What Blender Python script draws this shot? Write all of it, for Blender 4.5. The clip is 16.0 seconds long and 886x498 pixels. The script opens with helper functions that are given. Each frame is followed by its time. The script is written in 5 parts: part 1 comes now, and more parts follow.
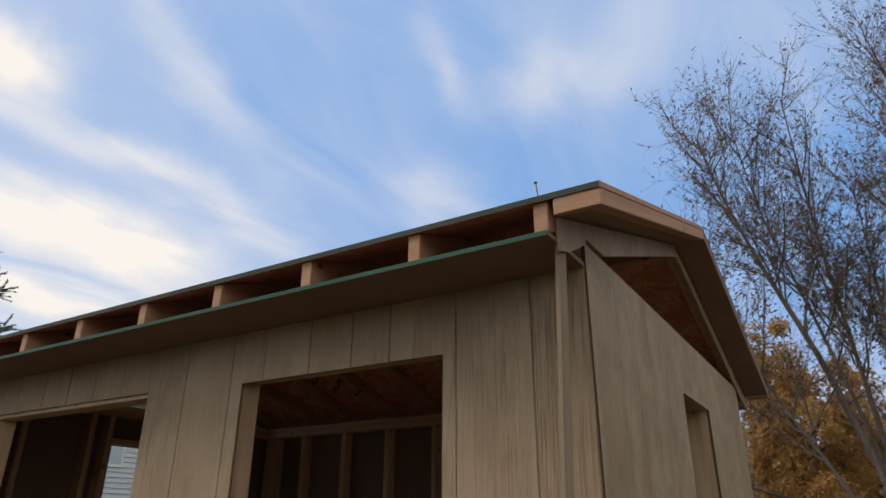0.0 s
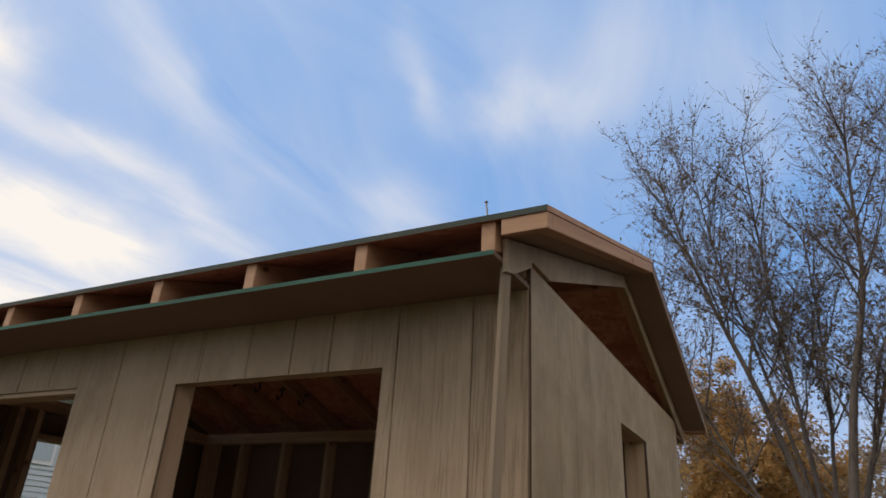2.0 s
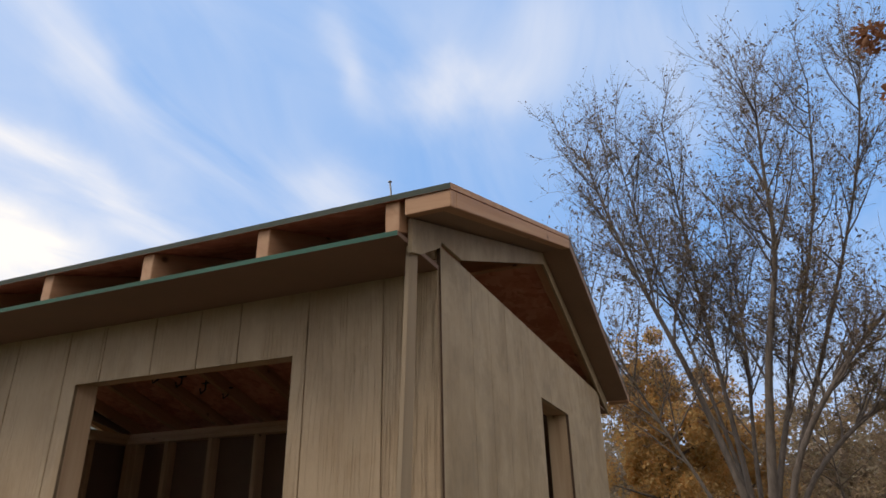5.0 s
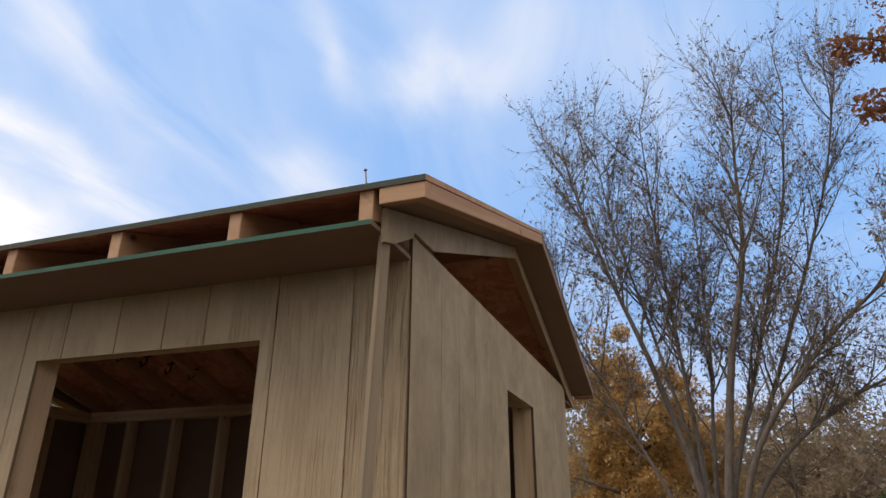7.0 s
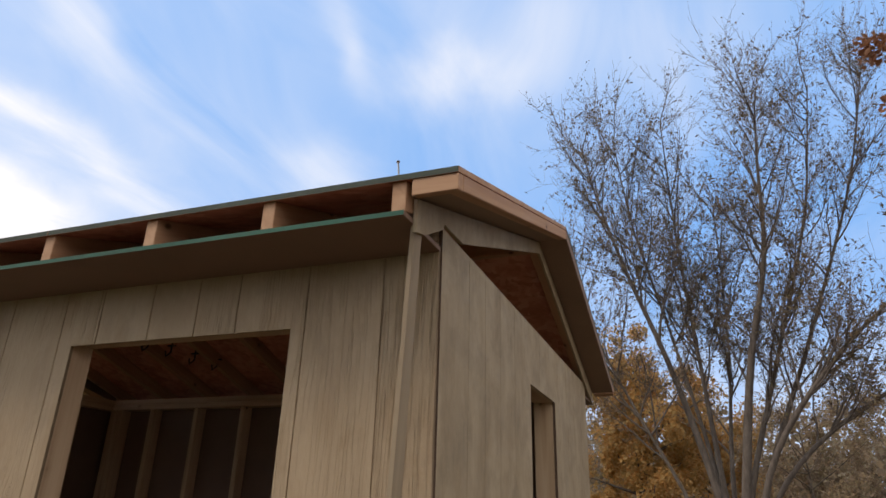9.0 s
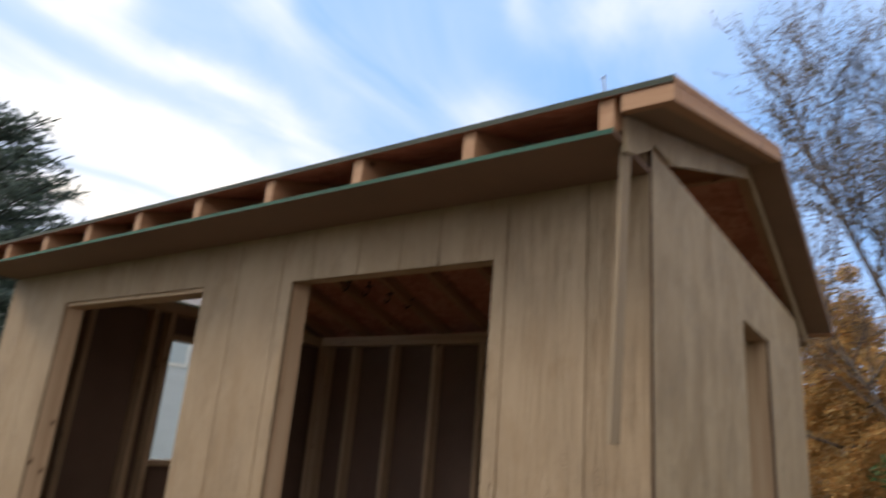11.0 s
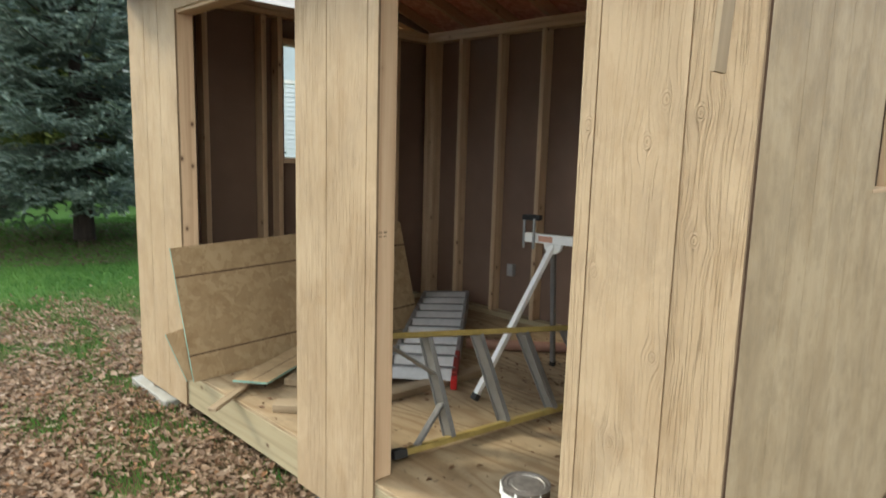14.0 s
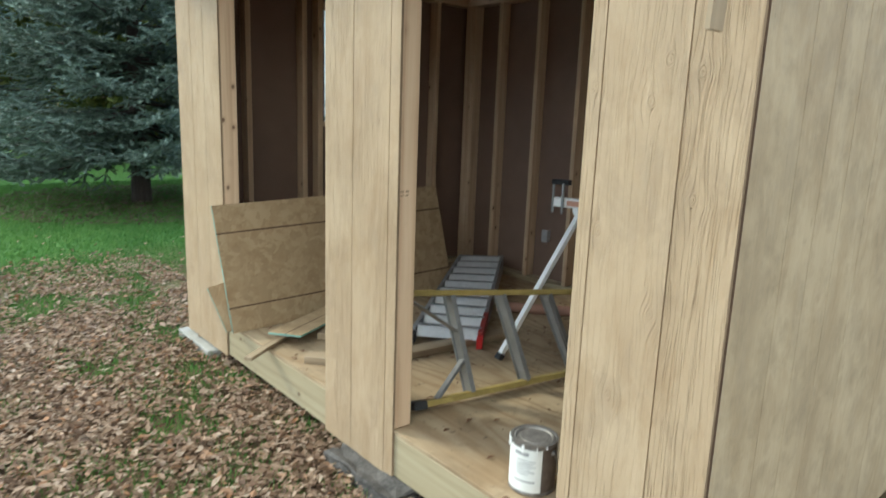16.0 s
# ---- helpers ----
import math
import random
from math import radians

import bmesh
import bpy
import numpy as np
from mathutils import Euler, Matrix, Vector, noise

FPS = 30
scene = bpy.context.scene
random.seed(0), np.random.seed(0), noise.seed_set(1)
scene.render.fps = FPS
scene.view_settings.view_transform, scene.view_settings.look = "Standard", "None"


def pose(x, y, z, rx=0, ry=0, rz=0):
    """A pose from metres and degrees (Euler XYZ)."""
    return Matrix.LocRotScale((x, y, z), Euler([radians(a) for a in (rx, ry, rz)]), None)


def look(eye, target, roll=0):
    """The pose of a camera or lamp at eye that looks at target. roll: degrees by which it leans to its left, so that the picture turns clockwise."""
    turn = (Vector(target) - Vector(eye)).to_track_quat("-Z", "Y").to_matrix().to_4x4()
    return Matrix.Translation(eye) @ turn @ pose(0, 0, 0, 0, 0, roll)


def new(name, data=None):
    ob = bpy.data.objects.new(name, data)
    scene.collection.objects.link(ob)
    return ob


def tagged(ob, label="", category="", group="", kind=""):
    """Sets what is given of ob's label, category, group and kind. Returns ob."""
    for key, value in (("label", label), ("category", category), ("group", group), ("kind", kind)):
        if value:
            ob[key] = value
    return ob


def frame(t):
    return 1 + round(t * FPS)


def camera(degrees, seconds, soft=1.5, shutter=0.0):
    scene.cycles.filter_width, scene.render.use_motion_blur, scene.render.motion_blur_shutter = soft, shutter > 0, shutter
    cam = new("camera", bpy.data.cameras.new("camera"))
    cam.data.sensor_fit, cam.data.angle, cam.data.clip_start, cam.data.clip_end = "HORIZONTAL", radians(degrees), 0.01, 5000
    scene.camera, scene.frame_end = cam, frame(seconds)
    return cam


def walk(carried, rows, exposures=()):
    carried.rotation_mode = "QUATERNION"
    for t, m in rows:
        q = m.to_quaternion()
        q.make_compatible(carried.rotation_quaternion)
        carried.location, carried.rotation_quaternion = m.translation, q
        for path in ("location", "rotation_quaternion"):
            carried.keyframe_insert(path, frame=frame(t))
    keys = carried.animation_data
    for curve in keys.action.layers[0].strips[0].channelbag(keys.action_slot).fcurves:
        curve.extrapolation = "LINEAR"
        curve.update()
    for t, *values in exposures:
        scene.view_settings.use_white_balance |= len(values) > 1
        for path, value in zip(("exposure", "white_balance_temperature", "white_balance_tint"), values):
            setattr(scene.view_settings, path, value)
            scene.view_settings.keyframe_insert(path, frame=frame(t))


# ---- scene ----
cam = camera(67.9, 16.0, shutter=0.8)
PATH = [
    (0, (0.558, -1.653, 1.755), (-0.409, -0.087, 2.537), 0.3),
    (0.5, (0.555, -1.649, 1.759), (-0.384, -0.076, 2.563), 1.7),
    (1, (0.565, -1.642, 1.753), (-0.356, -0.071, 2.579), 3.3),
    (1.5, (0.576, -1.637, 1.75), (-0.317, -0.054, 2.585), 3.5),
    (2, (0.589, -1.623, 1.751), (-0.27, -0.02, 2.585), 3.3),
    (2.5, (0.605, -1.604, 1.757), (-0.226, 0.018, 2.581), 3.5),
    (3, (0.613, -1.587, 1.754), (-0.19, 0.052, 2.573), 1.6),
    (3.5, (0.611, -1.589, 1.765), (-0.182, 0.061, 2.571), 0.6),
    (4, (0.624, -1.569, 1.768), (-0.156, 0.088, 2.572), -0.5),
    (4.5, (0.637, -1.558, 1.763), (-0.082, 0.127, 2.565), -1.6),
    (7, (0.652, -1.563, 1.764), (0.03, 0.179, 2.524), 0.3),
    (7.5, (0.644, -1.574, 1.762), (0.007, 0.16, 2.529), 1.1),
    (8, (0.638, -1.59, 1.757), (-0.011, 0.139, 2.526), 1.5),
    (10.5, (0.549, -1.574, 1.723), (-0.349, 0.087, 2.382), 3.0),
    (11, (0.516, -1.57, 1.707), (-0.625, -0.03, 2.278), 4.8),
    (11.5, (0.499, -1.55, 1.66), (-0.751, -0.029, 2.012), 5.1),
    (12, (0.492, -1.544, 1.625), (-0.771, 0.006, 1.692), 4.6),
    (12.5, (0.494, -1.519, 1.603), (-0.786, 0.017, 1.556), 4.0),
    (13, (0.535, -1.471, 1.593), (-0.786, 0.028, 1.5), 3.7),
    (13.5, (0.564, -1.433, 1.57), (-0.87, -0.051, 1.384), 2.1),
    (14, (0.555, -1.507, 1.572), (-0.849, -0.116, 1.268), 1.6),
    (14.5, (0.532, -1.601, 1.571), (-0.781, -0.131, 1.231), 3.4),
    (15, (0.55, -1.592, 1.574), (-0.782, -0.139, 1.238), 4.8),
    (15.5, (0.642, -1.504, 1.569), (-0.797, -0.156, 1.237), 4.0),
    (16, (0.691, -1.475, 1.551), (-0.8, -0.205, 1.15), 2.1),
]
walk(cam, [(t, look(eye, target, roll)) for t, eye, target, roll in PATH],
     exposures=[(0.0, 0.11, 6620, 10), (2.5, 0.13, 6620, 10), (4.5, 0.28, 6720, 10), (7.0, 0.44, 6850, 10), (8.0, 0.44, 6850, 10), (10.5, 0.5, 6650, 10), (11.0, 0.63, 6650, 10), (11.5, 1.08, 6900, 9), (12.0, 1.5, 7150, 8),
                (12.5, 1.68, 7200, 7), (13.5, 1.8, 6750, 0), (14.5, 1.8, 6300, -2), (15.0, 1.8, 6100, -4), (16.0, 1.8, 5850, -6)])

# ---- sky and sun: high thin cloud late on an autumn day ----
SUN_EL, SUN_AZ = radians(36), radians(243)
world = bpy.data.worlds.new("world")
scene.world = world
world.use_nodes = True
wt = world.node_tree
wt.nodes.clear()
wn = wt.nodes.new


def link(a, b):
    a.id_data.links.new(a, b)


sky = wn("ShaderNodeTexSky")
sky.sky_type, sky.sun_disc = "NISHITA", False
sky.sun_elevation, sky.sun_rotation = SUN_EL, SUN_AZ
w_co = wn("ShaderNodeTexCoord")
# the direction, spread out over a flat layer of cloud overhead
sep = wn("ShaderNodeSeparateXYZ")
link(w_co.outputs["Generated"], sep.inputs[0])
up = wn("ShaderNodeMath"); up.operation = "MAXIMUM"; up.inputs[1].default_value = 0.0
link(sep.outputs["Z"], up.inputs[0])
up2 = wn("ShaderNodeMath"); up2.operation = "ADD"; up2.inputs[1].default_value = 0.12
link(up.outputs[0], up2.inputs[0])
flat = wn("ShaderNodeVectorMath"); flat.operation = "DIVIDE"
comb = wn("ShaderNodeCombineXYZ")
for axis in "XYZ":
    link(up2.outputs[0], comb.inputs[axis])
link(w_co.outputs["Generated"], flat.inputs[0])
link(comb.outputs[0], flat.inputs[1])
cmap = wn("ShaderNodeMapping")
cmap.inputs["Rotation"].default_value = (0, 0, radians(-20))
cmap.inputs["Scale"].default_value = (2.2, 0.8, 1.0)
link(flat.outputs[0], cmap.inputs[0])
cn = wn("ShaderNodeTexNoise")
cn.inputs["Scale"].default_value, cn.inputs["Detail"].default_value, cn.inputs["Roughness"].default_value, cn.inputs["Distortion"].default_value = 1.6, 6.0, 0.55, 0.8
link(cmap.outputs[0], cn.inputs["Vector"])


def w_math(op, a, b=0.0, clamp=False):
    node = wn("ShaderNodeMath")
    node.operation, node.use_clamp = op, clamp
    for i_, v_ in ((0, a), (1, b)):
        if isinstance(v_, (int, float)):
            node.inputs[i_].default_value = v_
        else:
            link(v_, node.inputs[i_])
    return node.outputs[0]


def w_dot(direction):
    node = wn("ShaderNodeVectorMath")
    node.operation = "DOT_PRODUCT"
    node.inputs[1].default_value = direction
    link(warped.outputs[0], node.inputs[0])
    return node.outputs["Value"]


# drifts of cirrus: bearing, height, slant, half length and half width in degrees, thickness
DRIFTS = [
    (71.0, 32.3, -7, 3.3, 2.0, 1.0),
    (62.2, 21.2, -16, 9.8, 2.5, 0.72),
    (59.4, 27.1, -17, 12.1, 1.6, 0.42),
    (57.4, 35.8, -41, 7.4, 2.2, 0.33),
    (21.3, 36.7, 5, 4.6, 2.6, 0.36),
    (31.5, 39.1, -65, 4.2, 1.6, 0.27),
    (31.9, 27.5, -10, 4.5, 2.6, 0.3),
    (65.2, 16.1, -4, 6.7, 1.5, 0.6),
    (10.1, 39.6, -10, 14.6, 5.8, 0.2),
    (69.1, 19.8, 14, 23.3, 13.4, 0.42),
]
wisp = wn("ShaderNodeTexNoise")
wisp.inputs["Scale"].default_value, wisp.inputs["Detail"].default_value = 7.0, 5.0
link(w_co.outputs["Generated"], wisp.inputs["Vector"])
shift = wn("ShaderNodeVectorMath"); shift.operation = "MULTIPLY_ADD"
shift.inputs[1].default_value, shift.inputs[2].default_value = (0.1, 0.1, 0.1), (-0.05, -0.05, -0.05)
link(wisp.outputs["Color"], shift.inputs[0])
warped = wn("ShaderNodeVectorMath"); warped.operation = "ADD"
link(w_co.outputs["Generated"], warped.inputs[0]), link(shift.outputs[0], warped.inputs[1])
drift = 0.0
for az, el, slant, half, wide_, thick_ in DRIFTS:
    c_ = Vector((-math.sin(radians(az)) * math.cos(radians(el)), math.cos(radians(az)) * math.cos(radians(el)), math.sin(radians(el))))
    right_ = Vector((c_.y, -c_.x, 0)).normalized()
    up_c = right_.cross(c_)
    u_ = right_ * math.cos(radians(slant)) + up_c * math.sin(radians(slant))
    v_c = up_c * math.cos(radians(slant)) - right_ * math.sin(radians(slant))
    qa, qb = w_math("DIVIDE", w_dot(u_), math.sin(radians(half))), w_math("DIVIDE", w_dot(v_c), math.sin(radians(wide_)))
    blob = w_math("POWER", 2.718, w_math("MULTIPLY", w_math("ADD", w_math("MULTIPLY", qa, qa), w_math("MULTIPLY", qb, qb)), -1.0))
    blob = w_math("MULTIPLY", blob, w_math("GREATER_THAN", w_dot(c_), 0.0))
    drift = w_math("ADD", drift, w_math("MULTIPLY", blob, thick_))
texture = w_math("ADD", w_math("MULTIPLY", cn.outputs["Fac"], 1.1), 0.42)
thin_cloud = w_math("MULTIPLY", w_math("SUBTRACT", cn.outputs["Fac"], 0.36), 0.55)
cover_out = w_math("ADD", w_math("MULTIPLY", drift, texture), w_math("MAXIMUM", thin_cloud, 0.0))
# unseen cloud added away from the view, overhead and behind, to light the walls
back = wn("ShaderNodeVectorMath"); back.operation = "DOT_PRODUCT"
back.inputs[1].default_value = (-0.1, -0.47, 0.88)
link(w_co.outputs["Generated"], back.inputs[0])
fill_cloud = wn("ShaderNodeMapRange"); fill_cloud.interpolation_type = "SMOOTHSTEP"
fill_cloud.inputs["From Min"].default_value, fill_cloud.inputs["From Max"].default_value, fill_cloud.inputs["To Max"].default_value = 0.3, 0.9, 0.66
link(back.outputs["Value"], fill_cloud.inputs["Value"])
# a second unseen bank of cloud, added to light the gable side
side_fill_cloud = wn("ShaderNodeMapRange"); side_fill_cloud.interpolation_type = "SMOOTHSTEP"
side_fill_cloud.inputs["From Min"].default_value, side_fill_cloud.inputs["From Max"].default_value, side_fill_cloud.inputs["To Max"].default_value = 0.25, 1.0, 0.8
side_dot = wn("ShaderNodeVectorMath"); side_dot.operation = "DOT_PRODUCT"
side_dot.inputs[1].default_value = (0.93, -0.2, 0.3)
link(w_co.outputs["Generated"], side_dot.inputs[0])
link(side_dot.outputs["Value"], side_fill_cloud.inputs["Value"])
# pale haze low down
haze = wn("ShaderNodeMapRange"); haze.interpolation_type = "SMOOTHSTEP"
haze.inputs["From Min"].default_value, haze.inputs["From Max"].default_value, haze.inputs["To Min"].default_value, haze.inputs["To Max"].default_value = 0.0, 0.35, 0.3, 0.0
link(sep.outputs["Z"], haze.inputs["Value"])
tot_out = w_math("ADD", w_math("ADD", w_math("ADD", cover_out, fill_cloud.outputs[0]), side_fill_cloud.outputs[0]), haze.outputs[0], True)
blue = wn("ShaderNodeMix"); blue.data_type = "RGBA"
blue.inputs["Factor"].default_value = 0.88
sky_gain = wn("ShaderNodeMix"); sky_gain.data_type = "RGBA"; sky_gain.blend_type = "MULTIPLY"; sky_gain.inputs["Factor"].default_value = 1.0
link(sky.outputs[0], sky_gain.inputs["A"])
sky_gain.inputs["B"].default_value = (0.1, 0.1, 0.1, 1)
link(sky_gain.outputs["Result"], blue.inputs["A"])
blue.inputs["B"].default_value = (0.19, 0.39, 0.77, 1)
cloud = wn("ShaderNodeMix"); cloud.data_type = "RGBA"
link(tot_out, cloud.inputs["Factor"])
link(blue.outputs["Result"], cloud.inputs["A"])
cloud.inputs["B"].default_value = (0.88, 0.84, 0.8, 1)
bg = wn("ShaderNodeBackground")
link(cloud.outputs["Result"], bg.inputs["Color"])
w_out = wn("ShaderNodeOutputWorld")
link(bg.outputs[0], w_out.inputs[0])

sun = new("sun", bpy.data.lights.new("sun", "SUN"))
sun.data.energy, sun.data.angle, sun.data.color = 1.15, radians(14), (1.0, 0.86, 0.68)
sun.matrix_world = look((0, 0, 0), (0.75, 0.38, -0.62))


# ---- materials ----
class Nodes:
    """A small builder of node materials."""

    def __init__(self, name, roughness=0.7, metallic=0.0):
        self.mat = bpy.data.materials.new(name)
        self.mat.use_nodes = True
        self.t = self.mat.node_tree
        self.bsdf = self.t.nodes["Principled BSDF"]
        self.bsdf.inputs["Roughness"].default_value = roughness
        self.bsdf.inputs["Metallic"].default_value = metallic
        self.bsdf.inputs["Specular IOR Level"].default_value = 0.3

    def n(self, kind, **values):
        node = self.t.nodes.new("ShaderNode" + kind)
        for key, value in values.items():
            node.inputs[key.replace("_", " ")].default_value = value
        return node

    def wire(self, a, b):
        self.t.links.new(a, b)

    def coord(self, scale=(1, 1, 1), shift=True):
        """Object coordinates, scaled, and moved by a chance amount for each object."""
        co = self.n("TexCoord").outputs["Object"]
        if shift:
            add = self.n("VectorMath")
            add.operation = "MULTIPLY_ADD"
            comb_ = self.n("CombineXYZ")
            info = self.n("ObjectInfo")
            for a in "XYZ":
                self.wire(info.outputs["Random"], comb_.inputs[a])
            self.wire(comb_.outputs[0], add.inputs[0])
            add.inputs[1].default_value = (13.7, 7.3, 19.1)
            self.wire(co, add.inputs[2])
            co = add.outputs[0]
        m = self.n("Mapping", Scale=scale)
        self.wire(co, m.inputs[0])
        return m.outputs[0]

    def noise(self, vec, scale=1.0, detail=4.0, rough=0.55, dist=0.0):
        nz = self.n("TexNoise", Scale=scale, Detail=detail, Roughness=rough, Distortion=dist)
        self.wire(vec, nz.inputs["Vector"])
        return nz.outputs["Fac"]

    def math(self, op, a, b=0.0, clamp=False):
        m = self.n("Math")
        m.operation, m.use_clamp = op, clamp
        for k, v in ((0, a), (1, b)):
            if isinstance(v, (int, float)):
                m.inputs[k].default_value = v
            else:
                self.wire(v, m.inputs[k])
        return m.outputs[0]

    def ramp(self, fac, *stops):
        r = self.n("ValToRGB")
        el = r.color_ramp.elements
        while len(el) < len(stops):
            el.new(0.5)
        for e, (p, c) in zip(el, stops):
            e.position, e.color = p, (*c, 1)
        self.wire(fac, r.inputs[0])
        return r.outputs["Color"]

    def mix(self, fac, a, b, blend="MIX"):
        m = self.n("Mix")
        m.data_type, m.blend_type = "RGBA", blend
        for key, v in (("Factor", fac), ("A", a), ("B", b)):
            if isinstance(v, (int, float)):
                m.inputs[key].default_value = v
            elif isinstance(v, tuple):
                m.inputs[key].default_value = (*v, 1)
            else:
                self.wire(v, m.inputs[key])
        return m.outputs["Result"]

    def island(self):
        return self.n("NewGeometry").outputs["Random Per Island"]

    def done(self, colour=None, height=None, strength=0.3, distance=0.005, rough=None):
        if colour is not None:
            if isinstance(colour, tuple):
                self.bsdf.inputs["Base Color"].default_value = (*colour, 1)
            else:
                self.wire(colour, self.bsdf.inputs["Base Color"])
        if rough is not None:
            self.wire(rough, self.bsdf.inputs["Roughness"])
        if height is not None:
            b = self.n("Bump", Strength=strength, Distance=distance)
            self.wire(height, b.inputs["Height"])
            self.wire(b.outputs[0], self.bsdf.inputs["Normal"])
        return self.mat


def siding_material(name, dark, mid, light, relief, valley, bare=0.45, pitch=100.0, smear=0.0, knots=()):
    """Pressed wood-grain siding: raised grain in long wavering lines along z that part round knots, strong in patches.
    relief: how deep the lines are pressed; valley: how much shade is coloured into them; pitch: lines to the metre;
    knots: where they are, along the wall and up."""
    k = Nodes(name, 0.62)
    co = k.coord()
    at = k.n("SeparateXYZ"); k.wire(co, at.inputs[0])
    x, z = at.outputs["X"], at.outputs["Z"]

    def stretched(sx_, sz_, detail, rough=0.5, dist=0.0):
        m = k.n("Mapping", Scale=(sx_, sx_, sz_))
        k.wire(co, m.inputs[0])
        return k.noise(m.outputs[0], 1.0, detail, rough, dist)

    def bell(value, reach):
        return k.math("POWER", 2.718, k.math("MULTIPLY", value, -1.0 / reach ** 2))

    def step(value, lo, hi, top=1.0):
        m = k.n("MapRange"); m.interpolation_type = "SMOOTHSTEP"
        m.inputs["From Min"].default_value, m.inputs["From Max"].default_value, m.inputs["To Max"].default_value = lo, hi, top
        k.wire(value, m.inputs["Value"])
        return m.outputs[0]

    # knots: an uneven oval way from each, in metres
    own = k.n("SeparateXYZ"); k.wire(k.coord(shift=False), own.inputs[0])
    across = k.math("ADD", x, k.math("MULTIPLY", stretched(2.6, 0.9, 2.0), 0.1))
    across = k.math("ADD", across, k.math("MULTIPLY", stretched(14.0, 3.2, 2.0), 0.014))
    uneven = k.math("ADD", k.math("MULTIPLY", stretched(34.0, 20.0, 2.0), 1.4), 0.3)
    r2 = 1.0
    for kx, kz in knots:
        dx, dz = k.math("SUBTRACT", own.outputs["X"], kx), k.math("MULTIPLY", k.math("SUBTRACT", own.outputs["Z"], kz), 0.62)
        way = k.math("MULTIPLY", k.math("ADD", k.math("MULTIPLY", dx, dx), k.math("MULTIPLY", dz, dz)), uneven)
        across = k.math("SUBTRACT", across, k.math("MULTIPLY", k.math("MULTIPLY", dx, bell(way, 0.036)), 0.8))
        r2 = k.math("MINIMUM", r2, way)
    near_knot, core = bell(r2, 0.036), bell(r2, 0.015)
    line = k.n("CombineXYZ")
    k.wire(k.math("MULTIPLY", across, pitch), line.inputs["X"])
    k.wire(k.math("MULTIPLY", z, 3.0), line.inputs["Z"])
    ridge = k.noise(line.outputs[0], 1.0, 2.0, 0.5)
    lines = step(k.math("SUBTRACT", 1.0, ridge), 0.56, 0.62)
    rings = step(k.math("SINE", k.math("MULTIPLY", k.math("SQRT", r2), 900.0)), 0.0, 0.95)
    rung = step(core, 0.25, 0.6)
    where = k.math("MAXIMUM", step(stretched(5.0, 0.9, 3.0), bare, bare + 0.22), k.math("MULTIPLY", near_knot, 0.85))
    where = k.math("ADD", k.math("MULTIPLY", where, 0.84), 0.16)
    lines, ridge = k.math("MULTIPLY", lines, where), k.math("MULTIPLY", ridge, where)
    cut_ = k.math("ADD", k.math("MULTIPLY", lines, k.math("SUBTRACT", 1.0, rung)), k.math("MULTIPLY", k.math("MULTIPLY", rings, rung), 0.55))
    grain = stretched(150.0, 5.0, 2.0, 0.6)
    pebble = stretched(260.0, 110.0, 3.0, 0.6)
    swell = stretched(20.0, 3.0, 2.0)
    col = k.ramp(stretched(4.0, 1.6, 5.0, 0.6, 0.5), (0.3, dark), (0.5, mid), (0.7, light))
    col = k.mix(step(stretched(6.5, 3.8, 6.0, 0.7, 0.3), 0.48, 0.66, 0.45), col, tuple(c * f for c, f in zip(dark, (0.76, 0.79, 0.86))))
    col = k.mix(step(stretched(9.0, 3.5, 6.0, 0.68, 0.4), 0.47, 0.68, 0.5), col, tuple(c * f for c, f in zip(dark, (0.86, 0.79, 0.68))))
    col = k.mix(step(stretched(7.0, 4.5, 5.0, 0.7, 0.5), 0.5, 0.68, 0.4), col, tuple(min(1.0, c * 1.07) for c in light))
    if smear:
        col = k.mix(step(stretched(9.0, 8.0, 7.0, 0.7, 0.2), 0.45, 0.67, smear), col, tuple(c * 0.6 for c in dark))
        col = k.mix(step(stretched(22.0, 12.0, 4.0, 0.7, 0.2), 0.58, 0.75, smear * 0.8), col, tuple(c * 0.5 for c in dark))
    # darker brown in the pressed lines, standing in for shade between the ridges
    col = k.mix(k.math("MULTIPLY", cut_, valley), col, tuple(c * f for c, f in zip(dark, (0.62, 0.47, 0.33))))
    col = k.mix(k.math("MULTIPLY", k.math("MULTIPLY", where, stretched(60.0, 6.0, 3.0, 0.6)), valley * 0.5), col, tuple(c * f for c, f in zip(dark, (0.7, 0.6, 0.5))))
    col = k.mix(0.16, col, k.ramp(grain, (0.3, dark), (0.7, light)))
    col = k.mix(k.math("MULTIPLY", pebble, 0.2), col, tuple(c * 0.74 for c in dark))
    height = k.math("ADD", k.math("MULTIPLY", grain, 0.14), k.math("MULTIPLY", pebble, 0.16))
    height = k.math("ADD", height, k.math("MULTIPLY", swell, 0.4))
    height = k.math("ADD", height, k.math("MULTIPLY", ridge, 0.7))
    return k.done(col, k.math("SUBTRACT", height, k.math("MULTIPLY", cut_, 0.9)), relief, 0.011)


